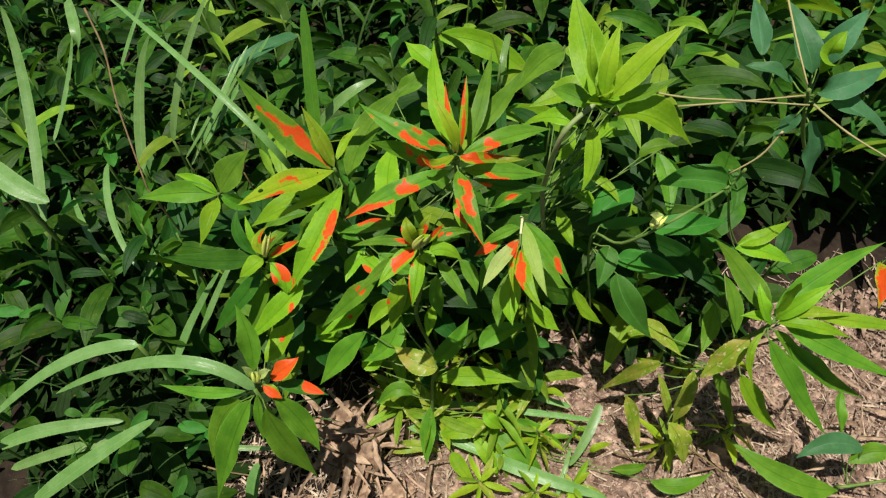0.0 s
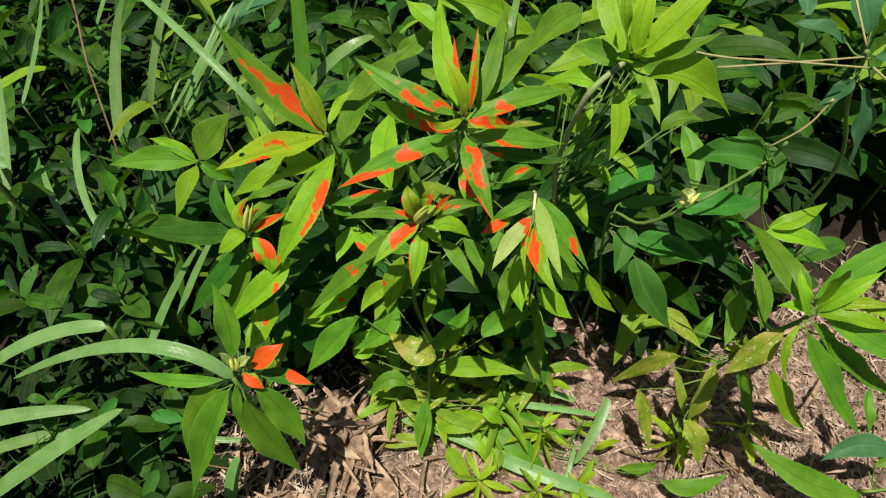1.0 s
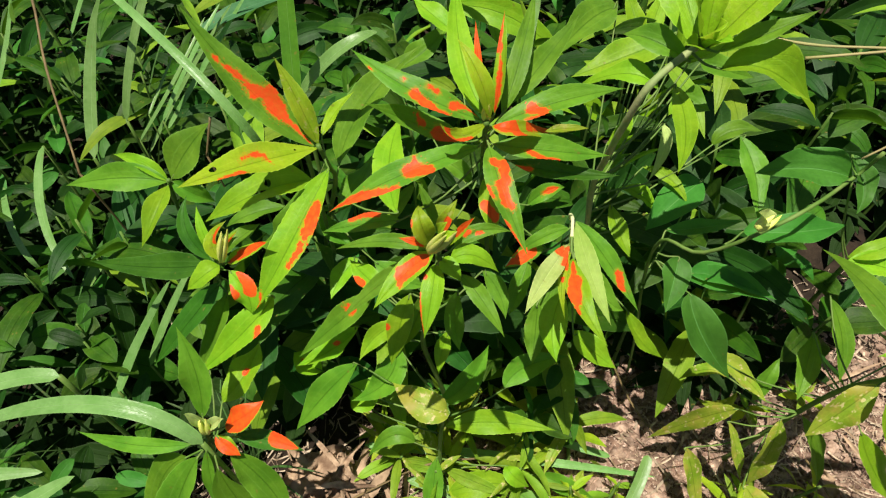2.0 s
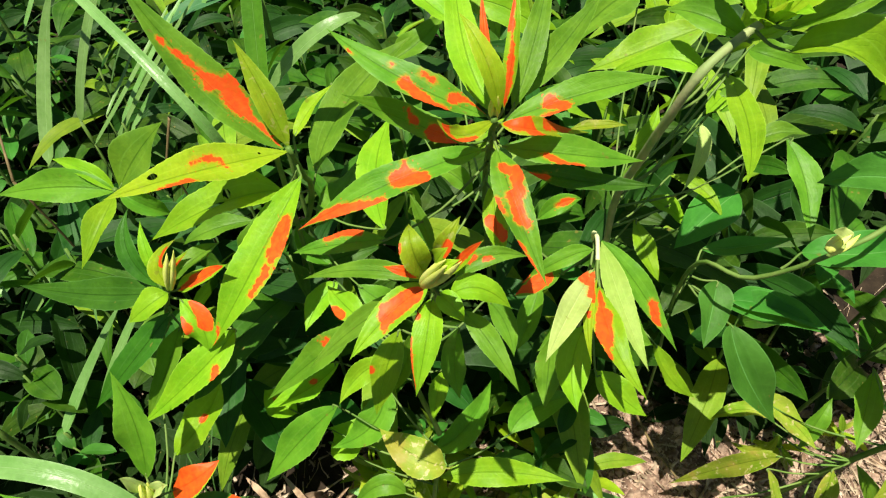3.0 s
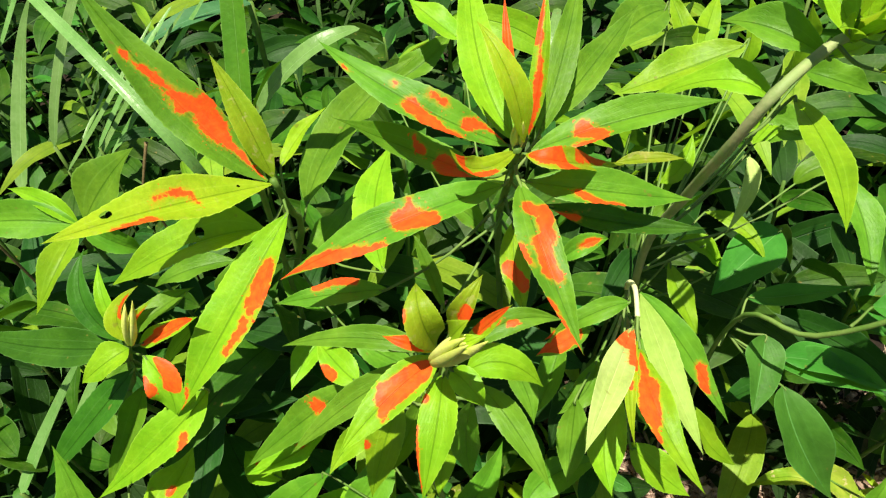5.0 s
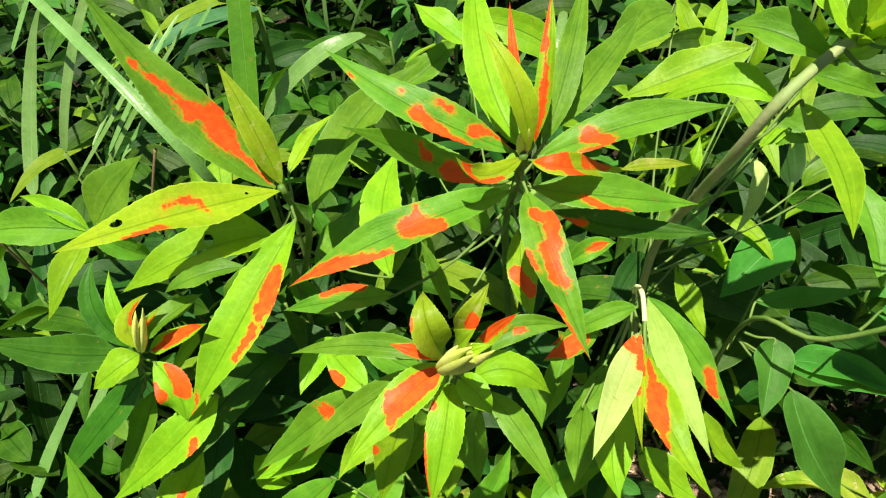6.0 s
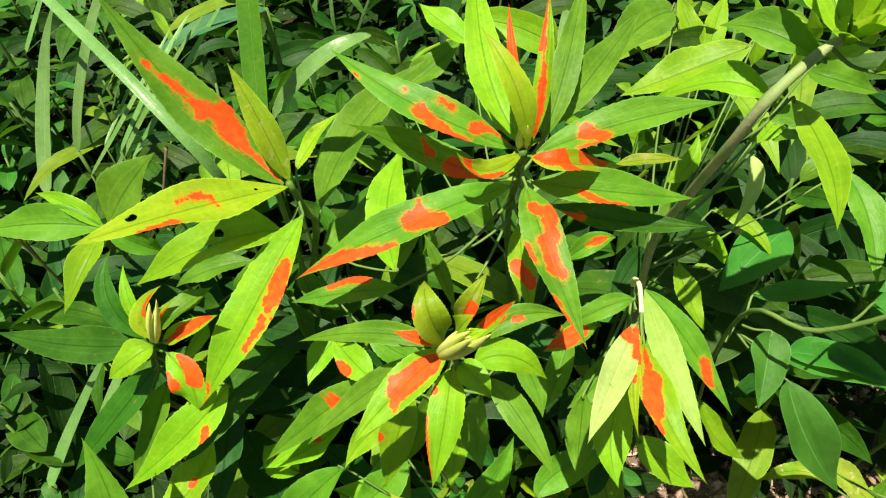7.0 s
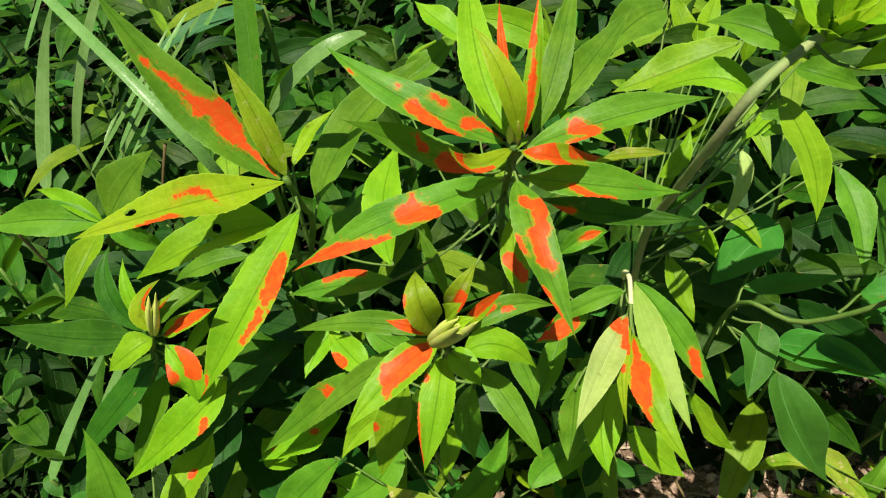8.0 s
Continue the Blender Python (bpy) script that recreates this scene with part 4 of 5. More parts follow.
    leaf(p, (0.2220, 0.3200, 0.1600), (0.2270, 0.3290, 0.1800), (0.2370, 0.3420, 0.1900), 0.0128, "g")
    leaf(p, (0.2610, 0.3130, 0.1500), (0.2780, 0.2960, 0.1200), (0.2920, 0.2820, 0.0800), 0.0146, "g")
    p = plant("weed", (0.42, 0.235, 0), "low green weed lying on the bare soil", "weed", GR)
    stem(p, [(0.457, 0.239, 0.040), (0.410, 0.229, 0.050), (0.403, 0.231, 0.040)])
    leaf(p, (0.4045, 0.2281, 0.0378), (0.3428, 0.2338, 0.0590), (0.2899, 0.2721, 0.0700), 0.0240, "g", fold=0.50, roll=0.00)
    leaf(p, (0.4100, 0.2508, 0.0977), (0.3732, 0.2518, 0.1127), (0.3417, 0.2401, 0.1004), 0.0190, "c", fold=0.30, roll=0.00)
    leaf(p, (0.4040, 0.2720, 0.0800), (0.3990, 0.2950, 0.1000), (0.4080, 0.3130, 0.1000), 0.0133, "g")
    leaf(p, (0.4010, 0.2430, 0.0800), (0.4240, 0.2520, 0.0900), (0.4460, 0.2470, 0.0900), 0.0194, "g")
    p = plant("goldenrod", (-0.17, 0.29, 0), "small green plant with two orange top leaves", "plant", GR)
    stem(p, [(-0.159, 0.250, 0.245), (-0.175, 0.252, 0.180), (-0.196, 0.258, 0.100)])
    leaf(p, (-0.1656, 0.2609, 0.2406), (-0.1619, 0.2747, 0.2748), (-0.1694, 0.2919, 0.3037), 0.0177, "g", fold=0.50, roll=0.00)
    leaf(p, (-0.1652, 0.2377, 0.2324), (-0.1921, 0.2172, 0.1830), (-0.2273, 0.1850, 0.0979), 0.0258, "g", fold=0.60, roll=0.00)
    leaf(p, (-0.1763, 0.2400, 0.2237), (-0.2049, 0.2345, 0.1885), (-0.2221, 0.2112, 0.1453), 0.0215, "g", fold=0.50, roll=0.00)
    leaf(p, (-0.1590, 0.2410, 0.2372), (-0.1620, 0.2301, 0.2099), (-0.1640, 0.2189, 0.1799), 0.0088, "g", fold=0.50, roll=0.00)
    leaf(p, (-0.1531, 0.2333, 0.2260), (-0.1451, 0.2207, 0.1789), (-0.1256, 0.2068, 0.1192), 0.0253, "g", fold=0.60, roll=0.00)
    leaf(p, (-0.1471, 0.2422, 0.2287), (-0.1283, 0.2323, 0.1988), (-0.1150, 0.2158, 0.1641), 0.0212, "g", fold=0.50, roll=0.00)
    leaf(p, (-0.1478, 0.2532, 0.2454), (-0.1320, 0.2553, 0.2586), (-0.1206, 0.2646, 0.2624), 0.0143, "l", [(0.19, -0.10, 0.87, -0.20, 0.191)], fold=0.40, roll=0.00)
    leaf(p, (-0.1540, 0.2488, 0.2410), (-0.1462, 0.2439, 0.2370), (-0.1381, 0.2399, 0.2309), 0.0093, "l", [(0.17, 0.60, 0.84, 0.10, 0.186)], fold=0.40, roll=0.00)
    leaf(p, (-0.1453, 0.2520, 0.2314), (-0.1233, 0.2517, 0.2282), (-0.1008, 0.2482, 0.2198), 0.0114, "d", [(0.60, -0.30, 0.79, 0.00, 0.095)], fold=0.40, roll=0.00)
    leaf(p, (-0.1590, 0.2510, 0.2450), (-0.1620, 0.2520, 0.2600), (-0.1650, 0.2510, 0.2700), 0.0066, "p")
    leaf(p, (-0.1580, 0.2520, 0.2450), (-0.1470, 0.2500, 0.2620), (-0.1400, 0.2490, 0.2700), 0.0079, "p")
    leaf(p, (-0.1707, 0.2451, 0.2342), (-0.2101, 0.2449, 0.2293), (-0.2577, 0.2557, 0.2207), 0.0100, "g", fold=0.50, roll=0.00)
    leaf(p, (-0.1680, 0.2840, 0.2100), (-0.1520, 0.3030, 0.2200), (-0.1480, 0.3270, 0.2200), 0.0218, "l", [(.5, 0, .06, .2)])
    leaf(p, (-0.1980, 0.3380, 0.2000), (-0.2050, 0.3580, 0.2100), (-0.1980, 0.3780, 0.2200), 0.0230, "g")
    bud(p, (-0.1590, 0.2500, 0.2430), (-0.1560, 0.2520, 0.2620), 0.0092)
    p = plant("goldenrod", (-0.25, 0.47, 0), "small green sprout in the undergrowth", "plant", GR)
    stem(p, [(-0.221, 0.425, 0.285), (-0.256, 0.466, 0.200), (-0.291, 0.510, 0.120)])
    leaf(p, (-0.2230, 0.4240, 0.2800), (-0.2250, 0.3980, 0.2780), (-0.2360, 0.3790, 0.2620), 0.0172, "l")
    leaf(p, (-0.2240, 0.4280, 0.2800), (-0.2590, 0.4260, 0.2850), (-0.3100, 0.4310, 0.2700), 0.0214, "g")
    leaf(p, (-0.2220, 0.4310, 0.2800), (-0.2060, 0.4410, 0.3000), (-0.1850, 0.4500, 0.3200), 0.0265, "g")
    leaf(p, (-0.2240, 0.4280, 0.2800), (-0.2420, 0.4360, 0.2900), (-0.2690, 0.4460, 0.2900), 0.0125, "l")
    leaf(p, (-0.2210, 0.4280, 0.2800), (-0.2070, 0.4250, 0.2700), (-0.1980, 0.4340, 0.2500), 0.0155, "g")
    p = plant("goldenrod", (-0.015, 0.31, 0), "low shoot with spotted yellowing leaves above soil", "plant", GR)
    stem(p, [(-0.011, 0.296, 0.190), (-0.018, 0.297, 0.120), (-0.020, 0.293, 0.050)])
    leaf(p, (-0.0085, 0.2905, 0.1876), (-0.0280, 0.2937, 0.1950), (-0.0521, 0.3122, 0.1905), 0.0204, "s", fold=0.30, roll=0.00)
    leaf(p, (-0.0133, 0.2963, 0.1466), (0.0264, 0.3035, 0.1402), (0.0747, 0.3013, 0.1330), 0.0176, "l", fold=0.40, roll=0.00)
    leaf(p, (-0.0788, 0.3229, 0.1976), (-0.1054, 0.3084, 0.1717), (-0.1316, 0.2916, 0.1401), 0.0220, "g", fold=0.50, roll=0.00)
    leaf(p, (-0.0220, 0.2943, 0.0802), (-0.0252, 0.2700, 0.0599), (-0.0265, 0.2430, 0.0394), 0.0166, "g", fold=0.50, roll=0.00)
    leaf(p, (-0.0133, 0.2747, 0.0436), (0.0209, 0.2806, 0.0560), (0.0562, 0.2844, 0.0349), 0.0200, "l", fold=0.30, roll=0.00)
    leaf(p, (0.0245, 0.2752, 0.0426), (0.0396, 0.2567, 0.0383), (0.0523, 0.2381, 0.0187), 0.0147, "l", fold=0.40, roll=0.00)
    leaf(p, (0.0008, 0.2597, 0.0360), (0.0106, 0.2437, 0.0360), (0.0292, 0.2261, 0.0180), 0.0145, "l", fold=0.40, roll=0.00)
    leaf(p, (-0.0510, 0.3390, 0.2000), (-0.0570, 0.3190, 0.1800), (-0.0870, 0.3090, 0.1600), 0.0210, "g")
    leaf(p, (0.0380, 0.2890, 0.0800), (0.0440, 0.2800, 0.0800), (0.0580, 0.2780, 0.0600), 0.0144, "l")
    leaf(p, (-0.0180, 0.3060, 0.1700), (0.0040, 0.3240, 0.1700), (0.0200, 0.3620, 0.1600), 0.0195, "g")
    leaf(p, (0.0320, 0.3190, 0.1700), (0.0490, 0.3380, 0.1700), (0.0840, 0.3530, 0.1600), 0.0198, "g")
    leaf(p, (-0.0910, 0.3190, 0.1400), (-0.0780, 0.3200, 0.1500), (-0.0670, 0.3350, 0.1600), 0.0241, "l")
    leaf(p, (-0.1110, 0.3290, 0.1700), (-0.1240, 0.3350, 0.1700), (-0.1370, 0.3450, 0.1700), 0.0227, "l", [(.6, 0, .1, .2)])
    leaf(p, (0.0435, 0.2865, 0.0319), (0.0761, 0.2623, 0.0294), (0.1021, 0.2503, 0.0088), 0.0203, "g", fold=0.40, roll=0.00)
    leaf(p, (0.0670, 0.2950, 0.0400), (0.0920, 0.2880, 0.0350), (0.1280, 0.2760, 0.0150), 0.0161, "g")
    leaf(p, (0.1540, 0.2650, 0.0300), (0.1620, 0.2680, 0.0400), (0.1800, 0.2750, 0.0300), 0.0083, "y")
    leaf(p, (0.1520, 0.2590, 0.0200), (0.1380, 0.2370, 0.0200), (0.1250, 0.2210, 0.0100), 0.0084, "l")
    leaf(p, (0.1760, 0.2500, 0.0200), (0.1980, 0.2480, 0.0300), (0.2160, 0.2560, 0.0200), 0.0115, "g")
    leaf(p, (0.2150, 0.2360, 0.0300), (0.2440, 0.2300, 0.0300), (0.2820, 0.2440, 0.0400), 0.0168, "g")
    leaf(p, (-0.0710, 0.2630, 0.0200), (-0.0440, 0.2670, 0.0300), (-0.0120, 0.2650, 0.0200), 0.0138, "s")
    leaf(p, (0.0320, 0.3040, 0.0500), (0.0510, 0.3110, 0.0500), (0.0770, 0.3090, 0.0300), 0.0138, "s")
    leaf(p, (-0.0400, 0.2990, 0.1000), (-0.0580, 0.3010, 0.1100), (-0.0800, 0.2890, 0.0900), 0.0140, "g")
    p = plant("weed", (0.34, 0.47, 0), "large blue-green smooth-leaved weed with spreading runners", "weed", GR)
    stem(p, [(0.268, 0.400, 0.430), (0.305, 0.440, 0.350), (0.349, 0.462, 0.250)])
    leaf(p, (0.2830, 0.4300, 0.4200), (0.2730, 0.4440, 0.4400), (0.2660, 0.4780, 0.4500), 0.0194, "c")
    leaf(p, (0.2910, 0.4420, 0.4200), (0.2990, 0.4430, 0.4400), (0.3220, 0.4660, 0.4500), 0.0211, "c")
    leaf(p, (0.2810, 0.4080, 0.4200), (0.2980, 0.4050, 0.4300), (0.3380, 0.4360, 0.4200), 0.0180, "c")
    leaf(p, (0.2940, 0.4090, 0.4100), (0.3110, 0.3970, 0.4100), (0.3490, 0.3970, 0.3800), 0.0226, "c")
    leaf(p, (0.2680, 0.3980, 0.4100), (0.2640, 0.3960, 0.4000), (0.2530, 0.3930, 0.3900), 0.0112, "c")
    leaf(p, (0.2790, 0.3990, 0.4000), (0.2900, 0.3950, 0.3700), (0.3010, 0.3910, 0.3300), 0.0215, "c")
    leaf(p, (0.2660, 0.4200, 0.4200), (0.2450, 0.4220, 0.4300), (0.2290, 0.4270, 0.4300), 0.0125, "c")
    leaf(p, (0.2870, 0.4290, 0.4200), (0.2800, 0.4180, 0.4500), (0.2900, 0.4270, 0.4600), 0.0143, "l")
    leaf(p, (0.2630, 0.4750, 0.4000), (0.2630, 0.4980, 0.4100), (0.2610, 0.5260, 0.4200), 0.0169, "c")
    return p


WEED = plants()


def grass_blade(b, m, t, width, kind=""):
    COUNT[0] += 1
    o = Vector((b[0], b[1], 0))
    p = plant("grass", tuple(o), "broad deep green grass blade with a cut end" if kind == "dark" else "long flat blue-green grass blade among the leaves", "grass", "grass blades")
    foot = Vector(b) - o
    me = blade_mesh("blade", foot, Vector(m) - o, Vector(t) - o, width * (0.8 if foot.z > 0.14 else 1.0), {"dark": GRASS_DEEP, "teal": LEAF["c"]}.get(kind, GRASS), fold=0.35, roll=0.06 * ((COUNT[0] % 5) - 2), nu=30, nv=4, peak=0.22, tail=0.45, teeth=0, ripple=0.04, seed=COUNT[0])
    part("blade", me, p)
    if foot.z > 0.06:
        part("sheath", tube_mesh("sheath", [foot, foot * 0.5, Vector((0, 0, -0.004))], width * 0.12, 0.0016, STEM, 6, 4), p)


grass_blade((-0.161, 0.469, 0.270), (-0.213, 0.494, 0.345), (-0.373, 0.641, 0.360), 0.0095)
grass_blade((-0.1101, 0.4229, 0.3497), (-0.1106, 0.4584, 0.4051), (-0.1110, 0.4868, 0.4494), 0.0150, "dark")
grass_blade((-0.1213, 0.4711, 0.3265), (-0.0893, 0.4716, 0.3634), (-0.0622, 0.4884, 0.3687), 0.0150)
grass_blade((-0.342, 0.579, 0.200), (-0.311, 0.617, 0.280), (-0.265, 0.662, 0.350), 0.0130)
grass_blade((-0.494, 0.479, 0.150), (-0.510, 0.606, 0.250), (-0.521, 0.669, 0.330), 0.0179)
grass_blade((-0.413, 0.178, 0.100), (-0.339, 0.207, 0.150), (-0.273, 0.238, 0.179), 0.0171)
grass_blade((-0.289, 0.363, 0.100), (-0.260, 0.393, 0.150), (-0.225, 0.420, 0.200), 0.0087)
grass_blade((-0.413, 0.542, 0.200), (-0.378, 0.458, 0.200), (-0.337, 0.403, 0.180), 0.0110)
grass_blade((-0.159, 0.242, 0.245), (-0.231, 0.254, 0.272), (-0.368, 0.255, 0.195), 0.0145)
grass_blade((-0.300, 0.304, 0.200), (-0.384, 0.292, 0.180), (-0.499, 0.257, 0.100), 0.0178)
grass_blade((-0.305, 0.579, 0.200), (-0.268, 0.612, 0.250), (-0.242, 0.656, 0.280), 0.0080)
grass_blade((-0.319, 0.551, 0.200), (-0.275, 0.583, 0.250), (-0.251, 0.635, 0.280), 0.0060)
grass_blade((-0.294, 0.251, 0.060), (-0.246, 0.251, 0.060), (-0.186, 0.254, 0.050), 0.0076)
grass_blade((-0.095, 0.320, 0.030), (0.038, 0.312, 0.035), (0.179, 0.305, 0.015), 0.0097)
grass_blade((0.038, 0.262, 0.020), (0.100, 0.236, 0.030), (0.170, 0.220, 0.015), 0.0155)
grass_blade((0.166, 0.313, 0.050), (0.151, 0.281, 0.040), (0.131, 0.252, 0.020), 0.0118)
grass_blade((-0.052, 0.290, 0.030), (0.019, 0.268, 0.030), (0.089, 0.237, 0.015), 0.0112)
grass_blade((-0.220, 0.203, 0.020), (-0.211, 0.220, 0.050), (-0.203, 0.232, 0.070), 0.0161)
grass_blade((-0.473, 0.234, 0.100), (-0.411, 0.247, 0.120), (-0.336, 0.257, 0.120), 0.0151)
grass_blade((-0.480, 0.222, 0.060), (-0.394, 0.243, 0.080), (-0.327, 0.250, 0.080), 0.0121)
grass_blade((-0.477, 0.531, 0.150), (-0.411, 0.449, 0.180), (-0.392, 0.430, 0.150), 0.0087)
grass_blade((-0.385, 0.422, 0.100), (-0.337, 0.471, 0.150), (-0.304, 0.450, 0.200), 0.0136)
grass_blade((-0.477, 0.722, 0.300), (-0.441, 0.655, 0.300), (-0.468, 0.667, 0.250), 0.0170)
grass_blade((-0.456, 0.452, 0.300), (-0.424, 0.431, 0.290), (-0.391, 0.419, 0.280), 0.0279)
grass_blade((-0.201, 0.713, 0.250), (-0.237, 0.670, 0.260), (-0.274, 0.645, 0.250), 0.0270, "teal")
grass_blade((0.138, 0.321, 0.020), (0.091, 0.330, 0.030), (0.065, 0.341, 0.020), 0.0077)
grass_blade((0.116, 0.221, 0.010), (0.126, 0.249, 0.020), (0.134, 0.274, 0.020), 0.0060)
grass_blade((-0.422, 0.603, 0.120), (-0.412, 0.669, 0.200), (-0.376, 0.692, 0.270), 0.0166)
grass_blade((-0.340, 0.583, 0.150), (-0.285, 0.621, 0.220), (-0.230, 0.658, 0.280), 0.0070)
grass_blade((-0.331, 0.619, 0.150), (-0.271, 0.652, 0.220), (-0.219, 0.675, 0.280), 0.0090)
grass_blade((-0.322, 0.587, 0.200), (-0.309, 0.621, 0.220), (-0.295, 0.639, 0.240), 0.0048)
grass_blade((-0.310, 0.336, 0.100), (-0.278, 0.365, 0.150), (-0.230, 0.378, 0.220), 0.0113)
grass_blade((-0.453, 0.716, 0.200), (-0.420, 0.744, 0.250), (-0.382, 0.766, 0.300), 0.0090)
grass_blade((-0.541, 0.629, 0.150), (-0.516, 0.684, 0.200), (-0.498, 0.723, 0.250), 0.0090)
grass_blade((0.065, 0.708, 0.250), (0.057, 0.656, 0.250), (0.051, 0.643, 0.200), 0.0109)


def stalk(points):
    """A bare stalk; the high ones at the weed are its runners."""
    if points[0][0] > 0.1 and points[0][2] > 0.25:
        part("runner", tube_mesh("runner", [Vector(q) - WEED.location for q in points], 0.0008, 0.0006, TAN, knots=0.2), WEED, "thin tan runner")
        return
    thick = 0.0011 if points[0][2] < 0.1 or points[0][0] < -0.2 else 0.0016
    end = min(points, key=lambda q: q[2])
    o = Vector((end[0], end[1], 0))
    p = plant("stalk", tuple(o), "thin bare tan stalk running between the plants", "stalk", "bare stalks")
    part("stem", tube_mesh("stem", [Vector(q) - o for q in points], thick, thick * 0.8, STALK if thick < 0.0012 else TAN, knots=0.2), p)
    if end[2] > 0.05:
        part("foot", tube_mesh("foot", [Vector(end) - o, Vector((0.004, 0.006, end[2] * 0.5)), Vector((0, 0, -0.004))], thick * 0.8, thick, STALK, 6), p)


stalk([(-0.386, 0.616, 0.360), (-0.360, 0.573, 0.339), (-0.341, 0.520, 0.310), (-0.304, 0.444, 0.270)])
stalk([(-0.215, 0.507, 0.272), (-0.219, 0.501, 0.259), (-0.225, 0.494, 0.240)])
stalk([(0.138, 0.407, 0.430), (0.177, 0.400, 0.425), (0.214, 0.390, 0.430), (0.262, 0.381, 0.433)])
stalk([(0.177, 0.395, 0.420), (0.221, 0.389, 0.430), (0.262, 0.391, 0.433)])
stalk([(0.267, 0.385, 0.430), (0.289, 0.367, 0.420), (0.309, 0.342, 0.420)])
stalk([(0.259, 0.467, 0.460), (0.259, 0.425, 0.450), (0.265, 0.400, 0.435)])
stalk([(0.258, 0.389, 0.400), (0.247, 0.383, 0.380), (0.229, 0.382, 0.360)])
stalk([(-0.135, 0.252, 0.020), (-0.088, 0.271, 0.045), (-0.031, 0.294, 0.060), (0.019, 0.302, 0.060)])
stalk([(0.265, 0.280, 0.012), (0.294, 0.255, 0.014), (0.326, 0.222, 0.012)])
stalk([(0.319, 0.325, 0.020), (0.334, 0.279, 0.020), (0.336, 0.232, 0.010)])
stalk([(0.131, 0.408, 0.080), (0.160, 0.375, 0.030), (0.186, 0.346, 0.010)])
stalk([(-0.061, 0.270, 0.030), (-0.091, 0.234, 0.020), (-0.099, 0.209, 0.010)])
stalk([(-0.169, 0.261, 0.020), (-0.125, 0.240, 0.030), (-0.075, 0.227, 0.012)])
stalk([(0.393, 0.340, 0.020), (0.401, 0.300, 0.020), (0.400, 0.258, 0.010)])
stalk([(0.183, 0.272, 0.010), (0.222, 0.262, 0.014), (0.274, 0.274, 0.010)])
stalk([(-0.328, 0.257, 0.020), (-0.270, 0.239, 0.020), (-0.212, 0.233, 0.012)])

# ---- undergrowth ----
def sprout(seed, height, count, kinds, length, broad):
    """A background shoot: a stem with leaves set round it all the way up, built at the origin."""
    rnd = random.Random(seed)
    if broad > 0.4:
        p = plant("broadleaf_weed", (0, 0, 0), "low broad-leaved dark green weed in the undergrowth", "weed", "undergrowth weeds")
    else:
        p = plant("shoot", (0, 0, 0), "green narrow-leaved shoot of the dense undergrowth", "shoot", "undergrowth shoots")
    lean = Vector((rnd.uniform(-0.15, 0.15), rnd.uniform(-0.25, 0.05), 1)) * height
    mid = Vector((lean.x * 0.3, lean.y * 0.3, height * 0.5))
    part("stem", tube_mesh("stem", [(0, 0, -0.004), mid, lean], 0.0022, 0.0012, STEM, 6, 4), p)
    turn = rnd.random() * 6
    for i in range(count):
        f = 0.42 + 0.58 * ((i + 0.5) / count) ** 0.8
        a = turn + i * 2.4
        q = mid * (2 * f) if f < 0.5 else mid.lerp(lean, 2 * f - 1)
        l = length * rnd.uniform(0.55, 1.3) * (1.0 if f < 0.85 else 0.75)
        rise = (f - 0.6) * 1.1 + rnd.uniform(-0.45, 0.45)
        d = Vector((math.cos(a), math.sin(a), rise)).normalized()
        e = q + d * l - Vector((0, 0, l * rnd.uniform(0.05, 0.3)))
        m = q + d * (l * 0.52) + Vector((0, 0, l * 0.04))
        kind = kinds[rnd.randrange(len(kinds))]
        me = blade_mesh("leaf", q, m, e, l * broad * rnd.uniform(0.85, 1.15), LEAF[kind], fold=rnd.uniform(0.15, 0.45), roll=rnd.uniform(-0.85, 0.85), nu=12, nv=4,
                        teeth=0.05 if broad < 0.4 else 0.0, tail=1.0 if broad < 0.4 else 0.75, ripple=0.1, seed=seed * 40 + i)
        part("leaf", me, p)
    return p


KINDS = [sprout(11, 0.27, 9, "uvvwu", 0.108, 0.23), sprout(12, 0.23, 9, "uvvb", 0.098, 0.28), sprout(13, 0.30, 10, "uvwlv", 0.116, 0.21),
         sprout(14, 0.18, 9, "uvbv", 0.066, 0.42), sprout(15, 0.14, 9, "uvbv", 0.056, 0.46), sprout(16, 0.21, 9, "uvwv", 0.090, 0.31)]


def taken(x, y):
    """Bare soil stays bare."""
    if 0.02 < x < 0.105:
        return y < 0.318
    if x > 0.02:
        return y < (0.418 if 0.09 < x < 0.27 else 0.372 if x < 0.27 else 0.405) + 0.02 * math.sin(20 * x) or (x > 0.34 and y < 0.60)
    return (y < 0.345 and x > -0.2) or (y < 0.30 and x > -0.27)


def tuft(seed, count, length):
    rnd = random.Random(seed)
    p = plant("grass_tuft", (0, 0, 0), "tuft of narrow green grass blades", "grass", "grass tufts")
    for i in range(count):
        a, r = rnd.random() * 6.28, rnd.uniform(0.2, 0.8)
        l = length * rnd.uniform(0.6, 1.2)
        d = Vector((math.cos(a) * r, math.sin(a) * r, 1)).normalized()
        foot = Vector((math.cos(a), math.sin(a), 0)) * 0.006 - Vector((0, 0, 0.003))
        m = foot + d * (l * 0.55)
        e = m + Vector((d.x * 1.5, d.y * 1.5, d.z * 0.3)).normalized() * (l * 0.45)
        part("blade", blade_mesh("blade", foot, m, e, rnd.uniform(0.003, 0.009), GRASS_TUFT, fold=0.3, nu=12, nv=2, peak=0.2, tail=0.5, teeth=0, seed=seed * 30 + i), p)
    return p


TUFTS = [tuft(21, 9, 0.26), tuft(22, 7, 0.32), tuft(23, 10, 0.2)]


